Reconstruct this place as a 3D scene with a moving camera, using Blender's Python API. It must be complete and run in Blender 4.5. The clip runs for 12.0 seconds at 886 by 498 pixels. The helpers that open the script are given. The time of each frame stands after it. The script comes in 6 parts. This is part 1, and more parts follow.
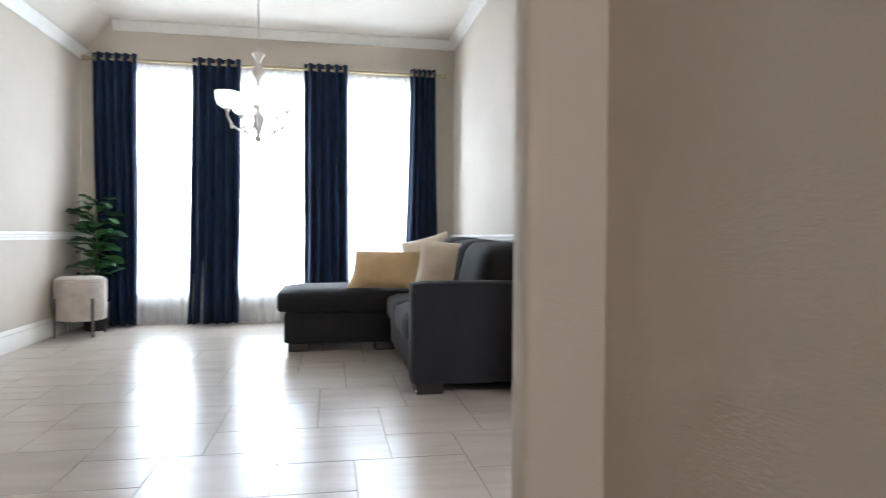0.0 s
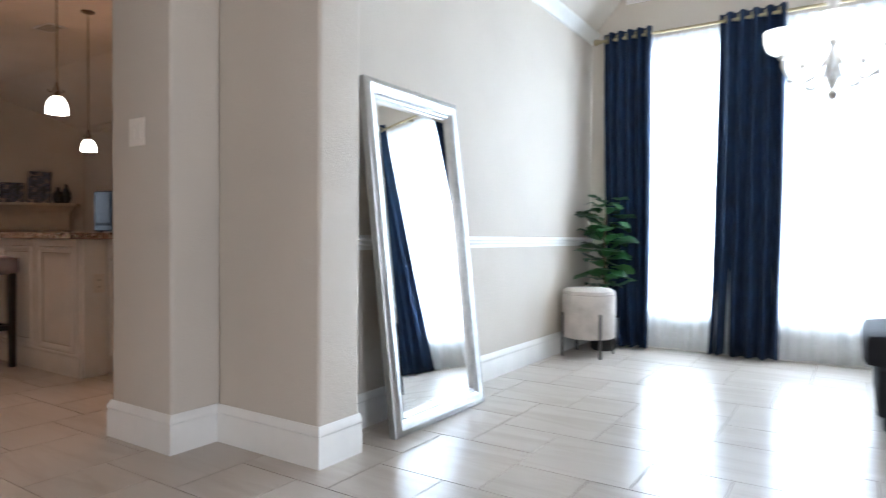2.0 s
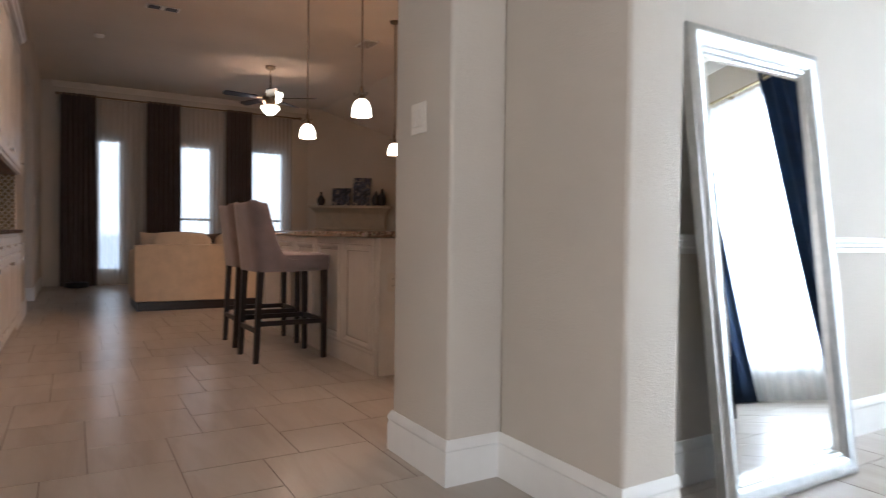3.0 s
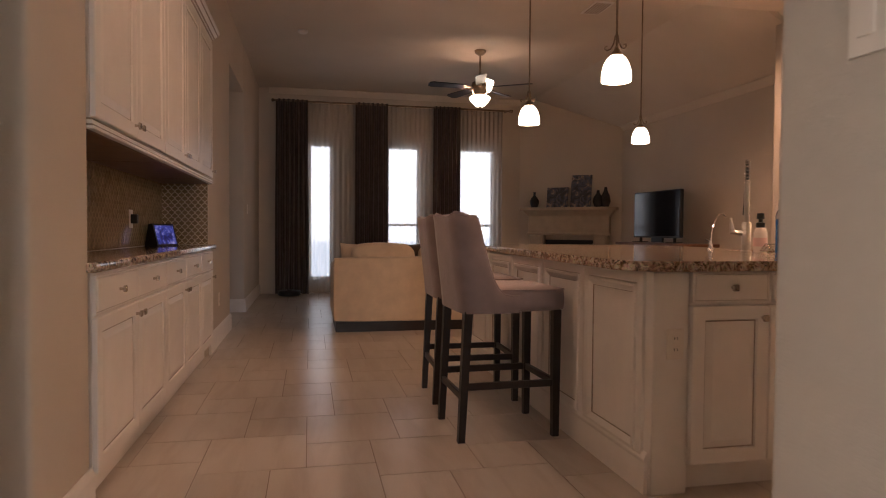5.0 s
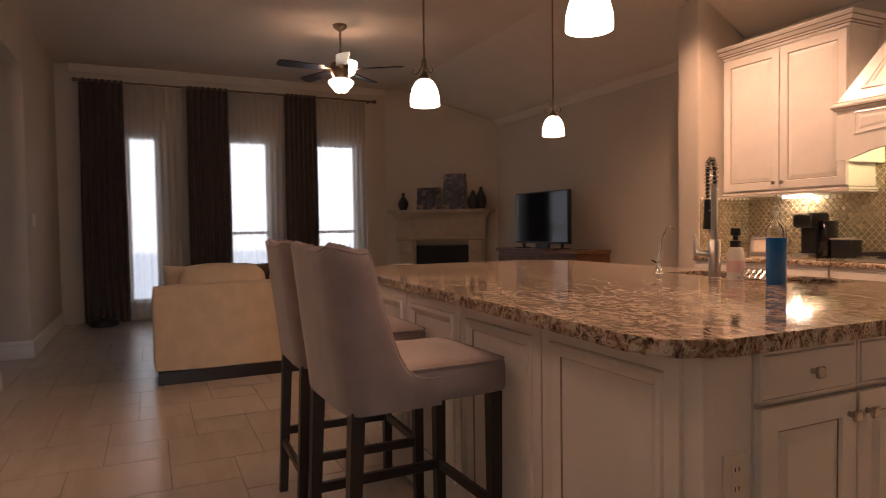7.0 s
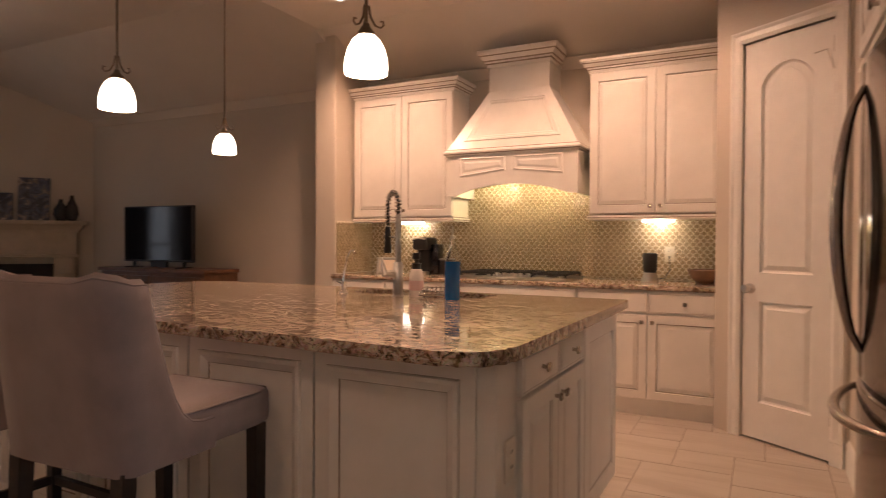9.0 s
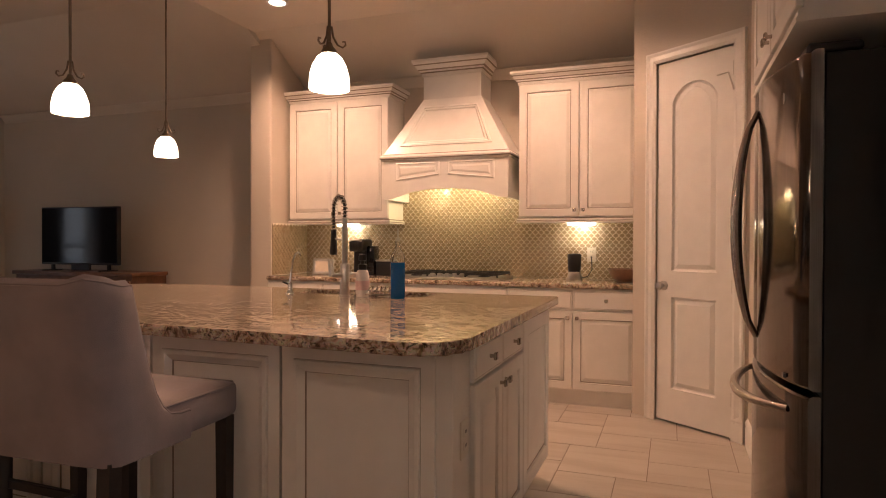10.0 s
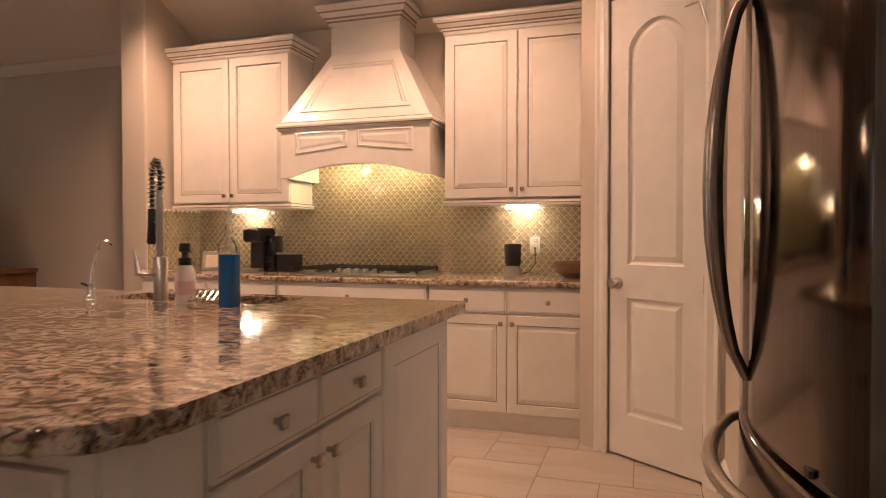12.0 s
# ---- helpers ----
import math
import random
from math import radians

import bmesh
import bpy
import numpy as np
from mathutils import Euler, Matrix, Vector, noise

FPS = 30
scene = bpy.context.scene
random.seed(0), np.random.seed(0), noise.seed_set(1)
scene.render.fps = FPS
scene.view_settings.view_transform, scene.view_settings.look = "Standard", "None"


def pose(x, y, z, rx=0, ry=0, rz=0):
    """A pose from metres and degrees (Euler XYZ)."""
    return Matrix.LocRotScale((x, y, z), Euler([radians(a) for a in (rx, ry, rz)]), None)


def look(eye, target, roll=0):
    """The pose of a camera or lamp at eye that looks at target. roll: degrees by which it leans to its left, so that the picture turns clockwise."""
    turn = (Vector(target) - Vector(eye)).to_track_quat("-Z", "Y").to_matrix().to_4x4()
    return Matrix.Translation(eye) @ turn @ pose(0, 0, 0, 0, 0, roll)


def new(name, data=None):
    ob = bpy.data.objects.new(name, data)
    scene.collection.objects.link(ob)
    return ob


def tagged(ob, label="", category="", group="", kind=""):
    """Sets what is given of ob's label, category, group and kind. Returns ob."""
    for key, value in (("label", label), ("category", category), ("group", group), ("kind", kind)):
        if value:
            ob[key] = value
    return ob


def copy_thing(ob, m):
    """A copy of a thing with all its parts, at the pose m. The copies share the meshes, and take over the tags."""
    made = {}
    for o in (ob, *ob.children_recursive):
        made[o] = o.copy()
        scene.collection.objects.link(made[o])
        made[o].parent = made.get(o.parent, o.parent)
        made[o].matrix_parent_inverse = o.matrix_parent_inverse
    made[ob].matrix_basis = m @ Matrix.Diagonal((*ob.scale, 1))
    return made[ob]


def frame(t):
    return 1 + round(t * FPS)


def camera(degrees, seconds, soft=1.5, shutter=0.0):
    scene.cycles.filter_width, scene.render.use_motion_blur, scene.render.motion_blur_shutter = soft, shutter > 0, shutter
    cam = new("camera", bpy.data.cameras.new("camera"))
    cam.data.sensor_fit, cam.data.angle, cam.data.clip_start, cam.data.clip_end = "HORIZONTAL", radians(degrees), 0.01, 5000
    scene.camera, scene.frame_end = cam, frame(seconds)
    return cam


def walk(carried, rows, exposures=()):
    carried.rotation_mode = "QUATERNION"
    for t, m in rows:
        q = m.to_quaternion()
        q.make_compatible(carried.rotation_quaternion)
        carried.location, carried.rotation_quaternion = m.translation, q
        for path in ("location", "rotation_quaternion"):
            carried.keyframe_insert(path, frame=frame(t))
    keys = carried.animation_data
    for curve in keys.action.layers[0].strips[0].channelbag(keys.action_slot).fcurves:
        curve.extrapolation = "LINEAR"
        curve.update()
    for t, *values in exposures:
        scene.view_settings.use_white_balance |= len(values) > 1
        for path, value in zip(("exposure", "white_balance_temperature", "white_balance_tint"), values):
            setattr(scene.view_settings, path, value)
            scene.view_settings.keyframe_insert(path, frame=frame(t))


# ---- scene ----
cam = camera(70.5, 12.0, 1.0, 0.3)
EXPOSURES = [(0.0, -0.2, 5850, 10), (0.8, -0.02, 5400, 8), (2.4, 0.13, 5450, 8), (3.5, 0.15, 5750, 10), (5.4, 0.02, 6450, 17), (8.4, -0.08, 6300, 16), (12.0, 0.0, 6100, 13)]
PATH = [
    (0, (0.989, 0.254, 0.901), (1.343, 2.222, 0.861), 0.4),
    (0.5, (0.906, 0.539, 0.889), (0.939, 2.539, 0.856), 0.5),
    (0.8, (0.871, 0.721, 0.886), (0.733, 2.716, 0.854), 0.5),
    (1, (0.833, 0.849, 0.894), (0.57, 2.831, 0.859), 0.4),
    (1.5, (0.736, 1.231, 0.899), (0.059, 3.112, 0.868), 0.1),
    (2, (0.535, 1.576, 0.914), (-0.56, 3.248, 0.876), 0.4),
    (2.5, (0.318, 1.858, 0.921), (-1.144, 3.221, 0.881), 0.3),
    (3, (0.093, 1.965, 0.908), (-1.628, 2.983, 0.863), 0.7),
    (3.3, (-0.078, 2.075, 0.933), (-1.896, 2.908, 0.876), 0.5),
    (3.5, (-0.174, 2.037, 0.9), (-2.013, 2.82, 0.863), 0.9),
    (3.7, (-0.311, 2.05, 0.893), (-2.17, 2.787, 0.864), 1.2),
    (5.3, (-1.549, 2.38, 1.075), (-3.508, 2.775, 1.013), 0.3),
    (5.5, (-1.697, 2.399, 1.092), (-3.655, 2.803, 1.031), 0.3),
    (6, (-2.04, 2.441, 1.12), (-3.984, 2.908, 1.062), 0.1),
    (6.5, (-2.329, 2.521, 1.13), (-4.219, 3.172, 1.078), 0.2),
    (6.7, (-2.432, 2.582, 1.159), (-4.293, 3.311, 1.097), -0.3),
    (8.3, (-2.747, 2.232, 1.192), (-4.125, 3.681, 1.168), 0.2),
    (8.5, (-2.799, 2.199, 1.191), (-4.057, 3.753, 1.168), 0.4),
    (9, (-2.895, 2.083, 1.214), (-3.807, 3.863, 1.188), 0.3),
    (9.5, (-2.91, 1.957, 1.204), (-3.608, 3.83, 1.185), 0.2),
    (10, (-2.914, 1.859, 1.218), (-3.601, 3.737, 1.197), 0.2),
    (10.5, (-2.897, 1.899, 1.224), (-3.575, 3.781, 1.194), -0.0),
    (11, (-2.871, 2.185, 1.201), (-3.535, 4.071, 1.159), -0.2),
    (11.5, (-2.843, 2.55, 1.172), (-3.484, 4.444, 1.125), -0.1),
    (12, (-2.833, 2.927, 1.178), (-3.445, 4.83, 1.138), -0.0),
]
walk(cam, [(t, look(eye, target, roll)) for t, eye, target, roll in PATH], EXPOSURES)

# ---- world and light ----
world = bpy.data.worlds.new("sky"); scene.world = world; world.use_nodes = True
_n = world.node_tree.nodes; _l = world.node_tree.links
sky = _n.new("ShaderNodeTexSky"); sky.sky_type = "NISHITA"; sky.sun_disc = False
sky.sun_elevation, sky.sun_rotation = radians(50.6), radians(49)
_n["Background"].inputs[1].default_value = 0.08
_l.new(sky.outputs[0], _n["Background"].inputs[0])


def lamp(name, kind, m, energy, color, **more):
    d = bpy.data.lights.new(name, kind); d.energy, d.color = energy, color
    if "size" in more: d.shape, d.size, d.size_y = "RECTANGLE", more["size"], more.get("size_y", more["size"])
    if "radius" in more: d.shadow_soft_size = more["radius"]
    if "angle" in more: d.angle = more["angle"]
    if "spot" in more: d.spot_size, d.spot_blend = more["spot"], more.get("blend", 0.6)
    ob = new(name, d); ob.matrix_world = m
    return ob


SUN = lamp("sun", "SUN", look((6.17, 11.8, 10), (0.0, 6.4, 0)), 5.0, (1, 0.95, 0.88), angle=radians(0.6))
WARM, DAY = (1.0, 0.57, 0.345), (0.85, 0.94, 1.0)
FRONT_WINDOWS = [(-0.62, 0.84), (0.41, 0.84), (1.49, 0.84)]
for wx, ww in FRONT_WINDOWS:
    lamp("window_light", "AREA", look((wx, 7.18, 1.45), (wx, 0, 1.2)), 120, DAY, size=ww, size_y=2.2)
for wy, z0 in ((2.50, 0.22), (3.86, 0.6), (5.12, 0.6)):
    lamp("window_light", "AREA", look((-12.0, wy, (z0 + 2.45) / 2), (0, wy, 0.9)), 0.2, (0.80, 0.88, 1.0), size=0.6, size_y=2.45 - z0)

# two unseen fill lamps, added to brighten the stub walls from the entry side
lamp("entry_fill", "AREA", look((3.16, 2.05, 1.25), (-1.4, 3.3, 1.0)), 44, (1.0, 0.97, 0.97), size=0.7, size_y=2.2)
lamp("entry_fill", "AREA", look((1.3, -2.74, 1.4), (-0.6, 3, 1.1)), 68, (1.0, 0.92, 0.84), size=0.5, size_y=2.0)

# ---- materials ----


class Nodes:
    """A small wrapper to write node materials briefly."""

    def __init__(self, name, rough=0.5, metal=0.0):
        self.mat = bpy.data.materials.new(name); self.mat.use_nodes = True
        self.t = self.mat.node_tree; self.b = self.t.nodes["Principled BSDF"]
        self.b.inputs["Roughness"].default_value, self.b.inputs["Metallic"].default_value = rough, metal
        self.co = self.t.nodes.new("ShaderNodeTexCoord").outputs["Object"]

    def add(self, kind, out=0, **vals):
        n = self.t.nodes.new(kind)
        for k, v in vals.items():
            k = k.replace("_", " ")
            if k in n.inputs:
                if hasattr(v, "is_output"): self.t.links.new(v, n.inputs[k])
                else: n.inputs[k].default_value = v
        return n.outputs[out]

    def place(self, scale=(1, 1, 1), world=True):
        src = self.add("ShaderNodeNewGeometry") if world else self.co
        n = self.t.nodes.new("ShaderNodeMapping"); n.inputs["Scale"].default_value = scale
        self.t.links.new(src, n.inputs["Vector"]); return n.outputs[0]

    def noise(self, scale, detail=4, rough=0.55, vec=None):
        return self.add("ShaderNodeTexNoise", 0, Vector=vec if vec else self.place(), Scale=scale, Detail=detail, Roughness=rough)

    def ramp(self, fac, stops):
        n = self.t.nodes.new("ShaderNodeValToRGB"); self.t.links.new(fac, n.inputs[0])
        while len(n.color_ramp.elements) < len(stops): n.color_ramp.elements.new(0.5)
        for e, (p, c) in zip(n.color_ramp.elements, stops): e.position, e.color = p, (*c, 1)
        return n.outputs[0]

    def mix(self, fac, a, b, mode="MIX"):
        n = self.t.nodes.new("ShaderNodeMix"); n.data_type, n.blend_type = "RGBA", mode
        for i, v in ((0, fac), (6, a), (7, b)):
            if hasattr(v, "is_output"): self.t.links.new(v, n.inputs[i])
            else: n.inputs[i].default_value = v if i == 0 else (*v, 1)
        return n.outputs[2]

    def color(self, v):
        if hasattr(v, "is_output"): self.t.links.new(v, self.b.inputs["Base Color"])
        else: self.b.inputs["Base Color"].default_value = (*v, 1)
        return self

    def rough(self, v):
        self.t.links.new(v, self.b.inputs["Roughness"]); return self

    def bump(self, h, strength=0.2, dist=0.002):
        n = self.add("ShaderNodeBump", 0, Height=h, Strength=strength, Distance=dist)
        self.t.links.new(n, self.b.inputs["Normal"]); return self

    def glow(self, c, s):
        self.b.inputs["Emission Color"].default_value = (*c, 1); self.b.inputs["Emission Strength"].default_value = s
        return self


def plain(name, c, rough=0.5, metal=0.0, vary=0.08, scale=9, bump=0.0, bscale=150, world=False):
    n = Nodes(name, rough, metal); v = n.place(world=world)
    d = tuple(x * (1 - vary) for x in c); u = tuple(min(1, x * (1 + vary)) for x in c)
    n.color(n.ramp(n.noise(scale, 5, vec=v), [(0.3, d), (0.7, u)]))
    if bump: n.bump(n.noise(bscale, 3, vec=v), bump)
    return n


def mat_wall(name, c):
    n = Nodes(name, 0.75)
    big = n.noise(1.3, 3); n.color(n.ramp(big, [(0.3, tuple(x * 0.95 for x in c)), (0.7, tuple(x * 1.03 for x in c))]))
    peel = n.noise(85, 4, 0.6, n.place((1, 1, 2.0))); blot = n.noise(30, 3, 0.6, n.place((1, 1, 1.8)))
    n.bump(n.mix(0.5, peel, blot), 0.5, 0.0045)
    return n.mat


WALL = mat_wall("wall_paint", (0.575, 0.515, 0.44))
CEIL = mat_wall("ceiling_paint", (0.67, 0.61, 0.53))
TRIM = plain("white_trim", (0.80, 0.78, 0.74), 0.35, vary=0.03, bump=0.05).mat
CAB = plain("cream_cabinet_paint", (0.80, 0.765, 0.715), 0.32, vary=0.05, scale=5, bump=0.06, bscale=60).mat
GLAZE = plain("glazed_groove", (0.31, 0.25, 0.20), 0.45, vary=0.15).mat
DARKWOOD = plain("dark_stained_wood", (0.016, 0.011, 0.009), 0.35, vary=0.4, scale=30).mat
BLACK = plain("black_plastic", (0.008, 0.008, 0.009), 0.42, vary=0.3).mat
STEEL = plain("brushed_nickel", (0.55, 0.52, 0.48), 0.28, 1.0, vary=0.08, scale=40).mat
BRONZE = plain("bronze_metal", (0.22, 0.17, 0.12), 0.35, 1.0, vary=0.2, scale=25).mat
PEWTER = plain("pewter", (0.48, 0.44, 0.39), 0.26, 1.0, vary=0.15, scale=40).mat
BRASS = plain("brass_rod", (0.42, 0.35, 0.22), 0.4, 0.9, vary=0.1).mat
GUNMETAL = plain("gunmetal", (0.16, 0.155, 0.15), 0.38, 1.0, vary=0.1).mat
CHROME = plain("chrome", (0.72, 0.70, 0.68), 0.12, 1.0, vary=0.05).mat
IRON = plain("cast_iron", (0.012, 0.012, 0.012), 0.5, vary=0.3, bump=0.2).mat


def mat_fabric(name, c, weave=420, vary=0.1, rough=0.92, sheen=0.25):
    n = Nodes(name, rough); v = n.place(world=False)
    n.color(n.ramp(n.noise(7, 5, vec=v), [(0.3, tuple(x * (1 - vary) for x in c)), (0.72, tuple(min(1, x * (1 + vary)) for x in c))]))
    n.bump(n.mix(0.35, n.noise(weave, 2, vec=v), n.noise(14, 3, vec=v)), 0.35, 0.003)
    n.b.inputs["Sheen Weight"].default_value = sheen
    return n.mat


NAVY = mat_fabric("navy_velvet", (0.003, 0.019, 0.062), vary=0.3, rough=0.8, sheen=0.02)
CHARCOAL = mat_fabric("charcoal_weave", (0.011, 0.011, 0.0135), vary=0.2, sheen=0.04)
TAUPE = mat_fabric("taupe_velvet", (0.215, 0.162, 0.15), vary=0.16, rough=0.85, sheen=0.3)
CREAM = mat_fabric("cream_upholstery", (0.62, 0.50, 0.36))
YELLOW = mat_fabric("mustard_velvet", (0.60, 0.42, 0.22))
IVORY = mat_fabric("ivory_velvet", (0.70, 0.60, 0.48))
POUF = mat_fabric("beige_velvet", (0.46, 0.41, 0.36), vary=0.2)
BROWNDRAPE = mat_fabric("brown_drape", (0.075, 0.052, 0.042), vary=0.2)


def mat_sheer(name, clear, c):
    n = Nodes(name); t = n.t
    tr = t.nodes.new("ShaderNodeBsdfTransparent"); tl = t.nodes.new("ShaderNodeBsdfTranslucent"); df = t.nodes.new("ShaderNodeBsdfDiffuse")
    weave = n.ramp(n.noise(300, 2, vec=n.place((1, 1, 0.15))), [(0.35, tuple(x * 0.85 for x in c)), (0.65, c)])
    t.links.new(weave, tl.inputs[0]); t.links.new(weave, df.inputs[0])
    a = t.nodes.new("ShaderNodeMixShader"); a.inputs[0].default_value = 0.35; t.links.new(tl.outputs[0], a.inputs[1]); t.links.new(df.outputs[0], a.inputs[2])
    m = t.nodes.new("ShaderNodeMixShader"); m.inputs[0].default_value = clear; t.links.new(a.outputs[0], m.inputs[1]); t.links.new(tr.outputs[0], m.inputs[2])
    t.links.new(m.outputs[0], t.nodes["Material Output"].inputs[0])
    return n.mat


SHEER = mat_sheer("white_sheer", 0.22, (0.9, 0.9, 0.9))
SHEER2 = mat_sheer("ivory_sheer", 0.55, (0.75, 0.72, 0.68))


def mat_tile():
    n = Nodes("stone_tile", 0.28)
    rnd = n.add("ShaderNodeObjectInfo", 5); isl = n.add("ShaderNodeNewGeometry", 8)
    shift = n.add("ShaderNodeMath", 0); m = shift.node; m.operation = "ADD"; n.t.links.new(rnd, m.inputs[0]); n.t.links.new(isl, m.inputs[1])
    off = n.t.nodes.new("ShaderNodeCombineXYZ"); mul = n.t.nodes.new("ShaderNodeMath"); mul.operation = "MULTIPLY"; mul.inputs[1].default_value = 37
    n.t.links.new(shift, mul.inputs[0]); n.t.links.new(mul.outputs[0], off.inputs[2])
    add = n.t.nodes.new("ShaderNodeVectorMath"); n.t.links.new(n.place((0.6, 1.4, 1)), add.inputs[0]); n.t.links.new(off.outputs[0], add.inputs[1])
    v = add.outputs[0]
    warp = n.noise(1.6, 5, 0.55, v)
    streak = n.t.nodes.new("ShaderNodeMapping"); streak.inputs["Scale"].default_value = (1, 2.6, 1); n.t.links.new(v, streak.inputs["Vector"])
    veins = n.add("ShaderNodeTexNoise", 0, Vector=streak.outputs[0], Scale=2.2, Detail=6.0, Roughness=0.6, Distortion=0.6)
    base = n.ramp(warp, [(0.3, (0.45, 0.395, 0.335)), (0.7, (0.53, 0.475, 0.415))])
    c = n.mix(n.ramp(veins, [(0.45, (0, 0, 0)), (0.64, (0.5, 0.5, 0.5))]), base, (0.33, 0.26, 0.20))
    n.color(n.mix(0.14, c, n.ramp(shift, [(0, (0.40, 0.34, 0.285)), (1, (0.60, 0.54, 0.48))])))
    return n.mat


TILE = mat_tile()
GROUT = plain("grout", (0.27, 0.22, 0.175), 0.9, vary=0.12, scale=30, bump=0.2, world=True).mat


def mat_granite():
    """Cream ground with brown clouds, dark flakes and pale quartz."""
    n = Nodes("granite", 0.07); v = n.place((1.0, 1.5, 1.2))
    warp = n.add("ShaderNodeTexNoise", 1, Vector=v, Scale=11.0, Detail=4.0)
    vv = n.t.nodes.new("ShaderNodeMix"); vv.data_type = "VECTOR"; vv.inputs[0].default_value = 0.10; n.t.links.new(v, vv.inputs[4]); n.t.links.new(warp, vv.inputs[5])
    q = vv.outputs[1]
    big = n.noise(7, 4, 0.55, q); med = n.noise(34, 5, 0.68, q); fine = n.noise(85, 5, 0.7, q)
    cell = n.add("ShaderNodeTexVoronoi", 1, Vector=q, Scale=120.0)
    c = n.ramp(med, [(0.36, (0.11, 0.065, 0.042)), (0.44, (0.33, 0.22, 0.145)), (0.50, (0.56, 0.45, 0.34)), (0.64, (0.74, 0.66, 0.55))])
    c = n.mix(n.ramp(big, [(0.48, (0, 0, 0)), (0.62, (0.75, 0.75, 0.75))]), c, n.ramp(med, [(0.40, (0.05, 0.03, 0.022)), (0.52, (0.30, 0.19, 0.125)), (0.62, (0.60, 0.49, 0.37))]))
    c = n.mix(n.ramp(fine, [(0.55, (0, 0, 0)), (0.60, (0.95, 0.95, 0.95))]), c, (0.022, 0.015, 0.013))
    c = n.mix(0.22, c, cell, "MULTIPLY")
    n.color(c)
    return n.mat


GRANITE = mat_granite()


def mat_glass(name, c=(1, 1, 1), rough=0.0):
    n = Nodes(name, rough); n.color(c); n.b.inputs["Transmission Weight"].default_value = 1.0; n.b.inputs["IOR"].default_value = 1.45
    return n.mat


GLASS = mat_glass("clear_glass")
MIRROR = plain("mirror_glass", (0.93, 0.94, 0.94), 0.01, 1.0, vary=0.0).mat
SILVER = plain("silver_leaf_frame", (0.46, 0.455, 0.44), 0.3, 0.9, vary=0.1, scale=25, bump=0.08).mat


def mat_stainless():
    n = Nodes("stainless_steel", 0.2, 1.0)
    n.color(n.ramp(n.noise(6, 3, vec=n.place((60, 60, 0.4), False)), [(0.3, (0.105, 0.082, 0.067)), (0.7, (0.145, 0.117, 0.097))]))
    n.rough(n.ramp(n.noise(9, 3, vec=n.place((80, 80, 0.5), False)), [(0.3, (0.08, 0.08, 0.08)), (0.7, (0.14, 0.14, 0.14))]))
    return n.mat


STAINLESS = mat_stainless()
HANDLE = plain("satin_steel_bar", (0.36, 0.31, 0.27), 0.27, 1.0, vary=0.1, scale=60).mat


def mat_lit(name, c, s):
    n = Nodes(name, 0.4); n.color((0.9, 0.88, 0.84)); n.glow(c, s); return n.mat


SHADE = mat_lit("lit_opal_glass", (1, 0.80, 0.58), 10)
SHADE_FAN = mat_lit("lit_frosted_glass", (1, 0.84, 0.62), 6)
SHADE_DAY = mat_lit("softly_lit_opal_glass", (1, 0.93, 0.82), 1.3)
BULB = mat_lit("lit_lens", (1, 0.9, 0.76), 14)
OUTSIDE = mat_lit("daylight_backdrop", (0.95, 0.98, 1.0), 3.2)
OUTSIDE2 = mat_lit("garden_backdrop", (0.72, 0.84, 1.0), 1.05)


def mat_leaf():
    n = Nodes("leaf", 0.32); r = n.add("ShaderNodeNewGeometry", 8)
    n.color(n.ramp(r, [(0.0, (0.012, 0.045, 0.016)), (0.6, (0.03, 0.10, 0.03)), (1.0, (0.07, 0.18, 0.05))]))
    n.b.inputs["Subsurface Weight"].default_value = 0.0
    return n.mat


LEAF = mat_leaf()
BARK = plain("bark", (0.12, 0.08, 0.05), 0.8, vary=0.3, scale=40, bump=0.3).mat
WOOD = plain("brown_wood", (0.13, 0.06, 0.03), 0.4, vary=0.3, scale=14).mat
SPLASH = Nodes("glazed_lantern_tile", 0.06)
SPLASH.color(SPLASH.mix(SPLASH.add("ShaderNodeNewGeometry", 8), (0.29, 0.225, 0.135), (0.38, 0.30, 0.195)))
SPLASH.bump(SPLASH.noise(60, 2), 0.15, 0.002)
SPLASH = SPLASH.mat
SPLASH_GROUT = plain("pale_tile_grout", (0.84, 0.77, 0.66), 0.7, vary=0.05, scale=40, world=True).mat
LIQUID = plain("blue_liquid", (0.003, 0.10, 0.33), 0.05, vary=0.1).mat
SCREEN = plain("screen_glass", (0.006, 0.006, 0.008), 0.08, vary=0.1).mat
PLATE = plain("ivory_plastic", (0.78, 0.72, 0.64), 0.35, vary=0.02).mat
VASE = plain("dark_glazed_vase", (0.03, 0.027, 0.027), 0.25, vary=0.4, scale=12).mat
STONE = plain("cast_stone", (0.46, 0.39, 0.30), 0.75, vary=0.1, scale=6, bump=0.15, bscale=80).mat

# ---- building helpers ----


def bm_box(bm, x0, x1, y0, y1, z0, z1, bevel=0.0, seg=1):
    vs = [bm.verts.new((x, y, z)) for x in (x0, x1) for y in (y0, y1) for z in (z0, z1)]
    fs = [bm.faces.new([vs[i] for i in q]) for q in ((0, 1, 3, 2), (4, 6, 7, 5), (0, 4, 5, 1), (2, 3, 7, 6), (0, 2, 6, 4), (1, 5, 7, 3))]
    if bevel:
        es = {e for f in fs for e in f.edges}
        bmesh.ops.bevel(bm, geom=list(es), offset=bevel, segments=seg, affect="EDGES", profile=0.5, clamp_overlap=True)
    return bm


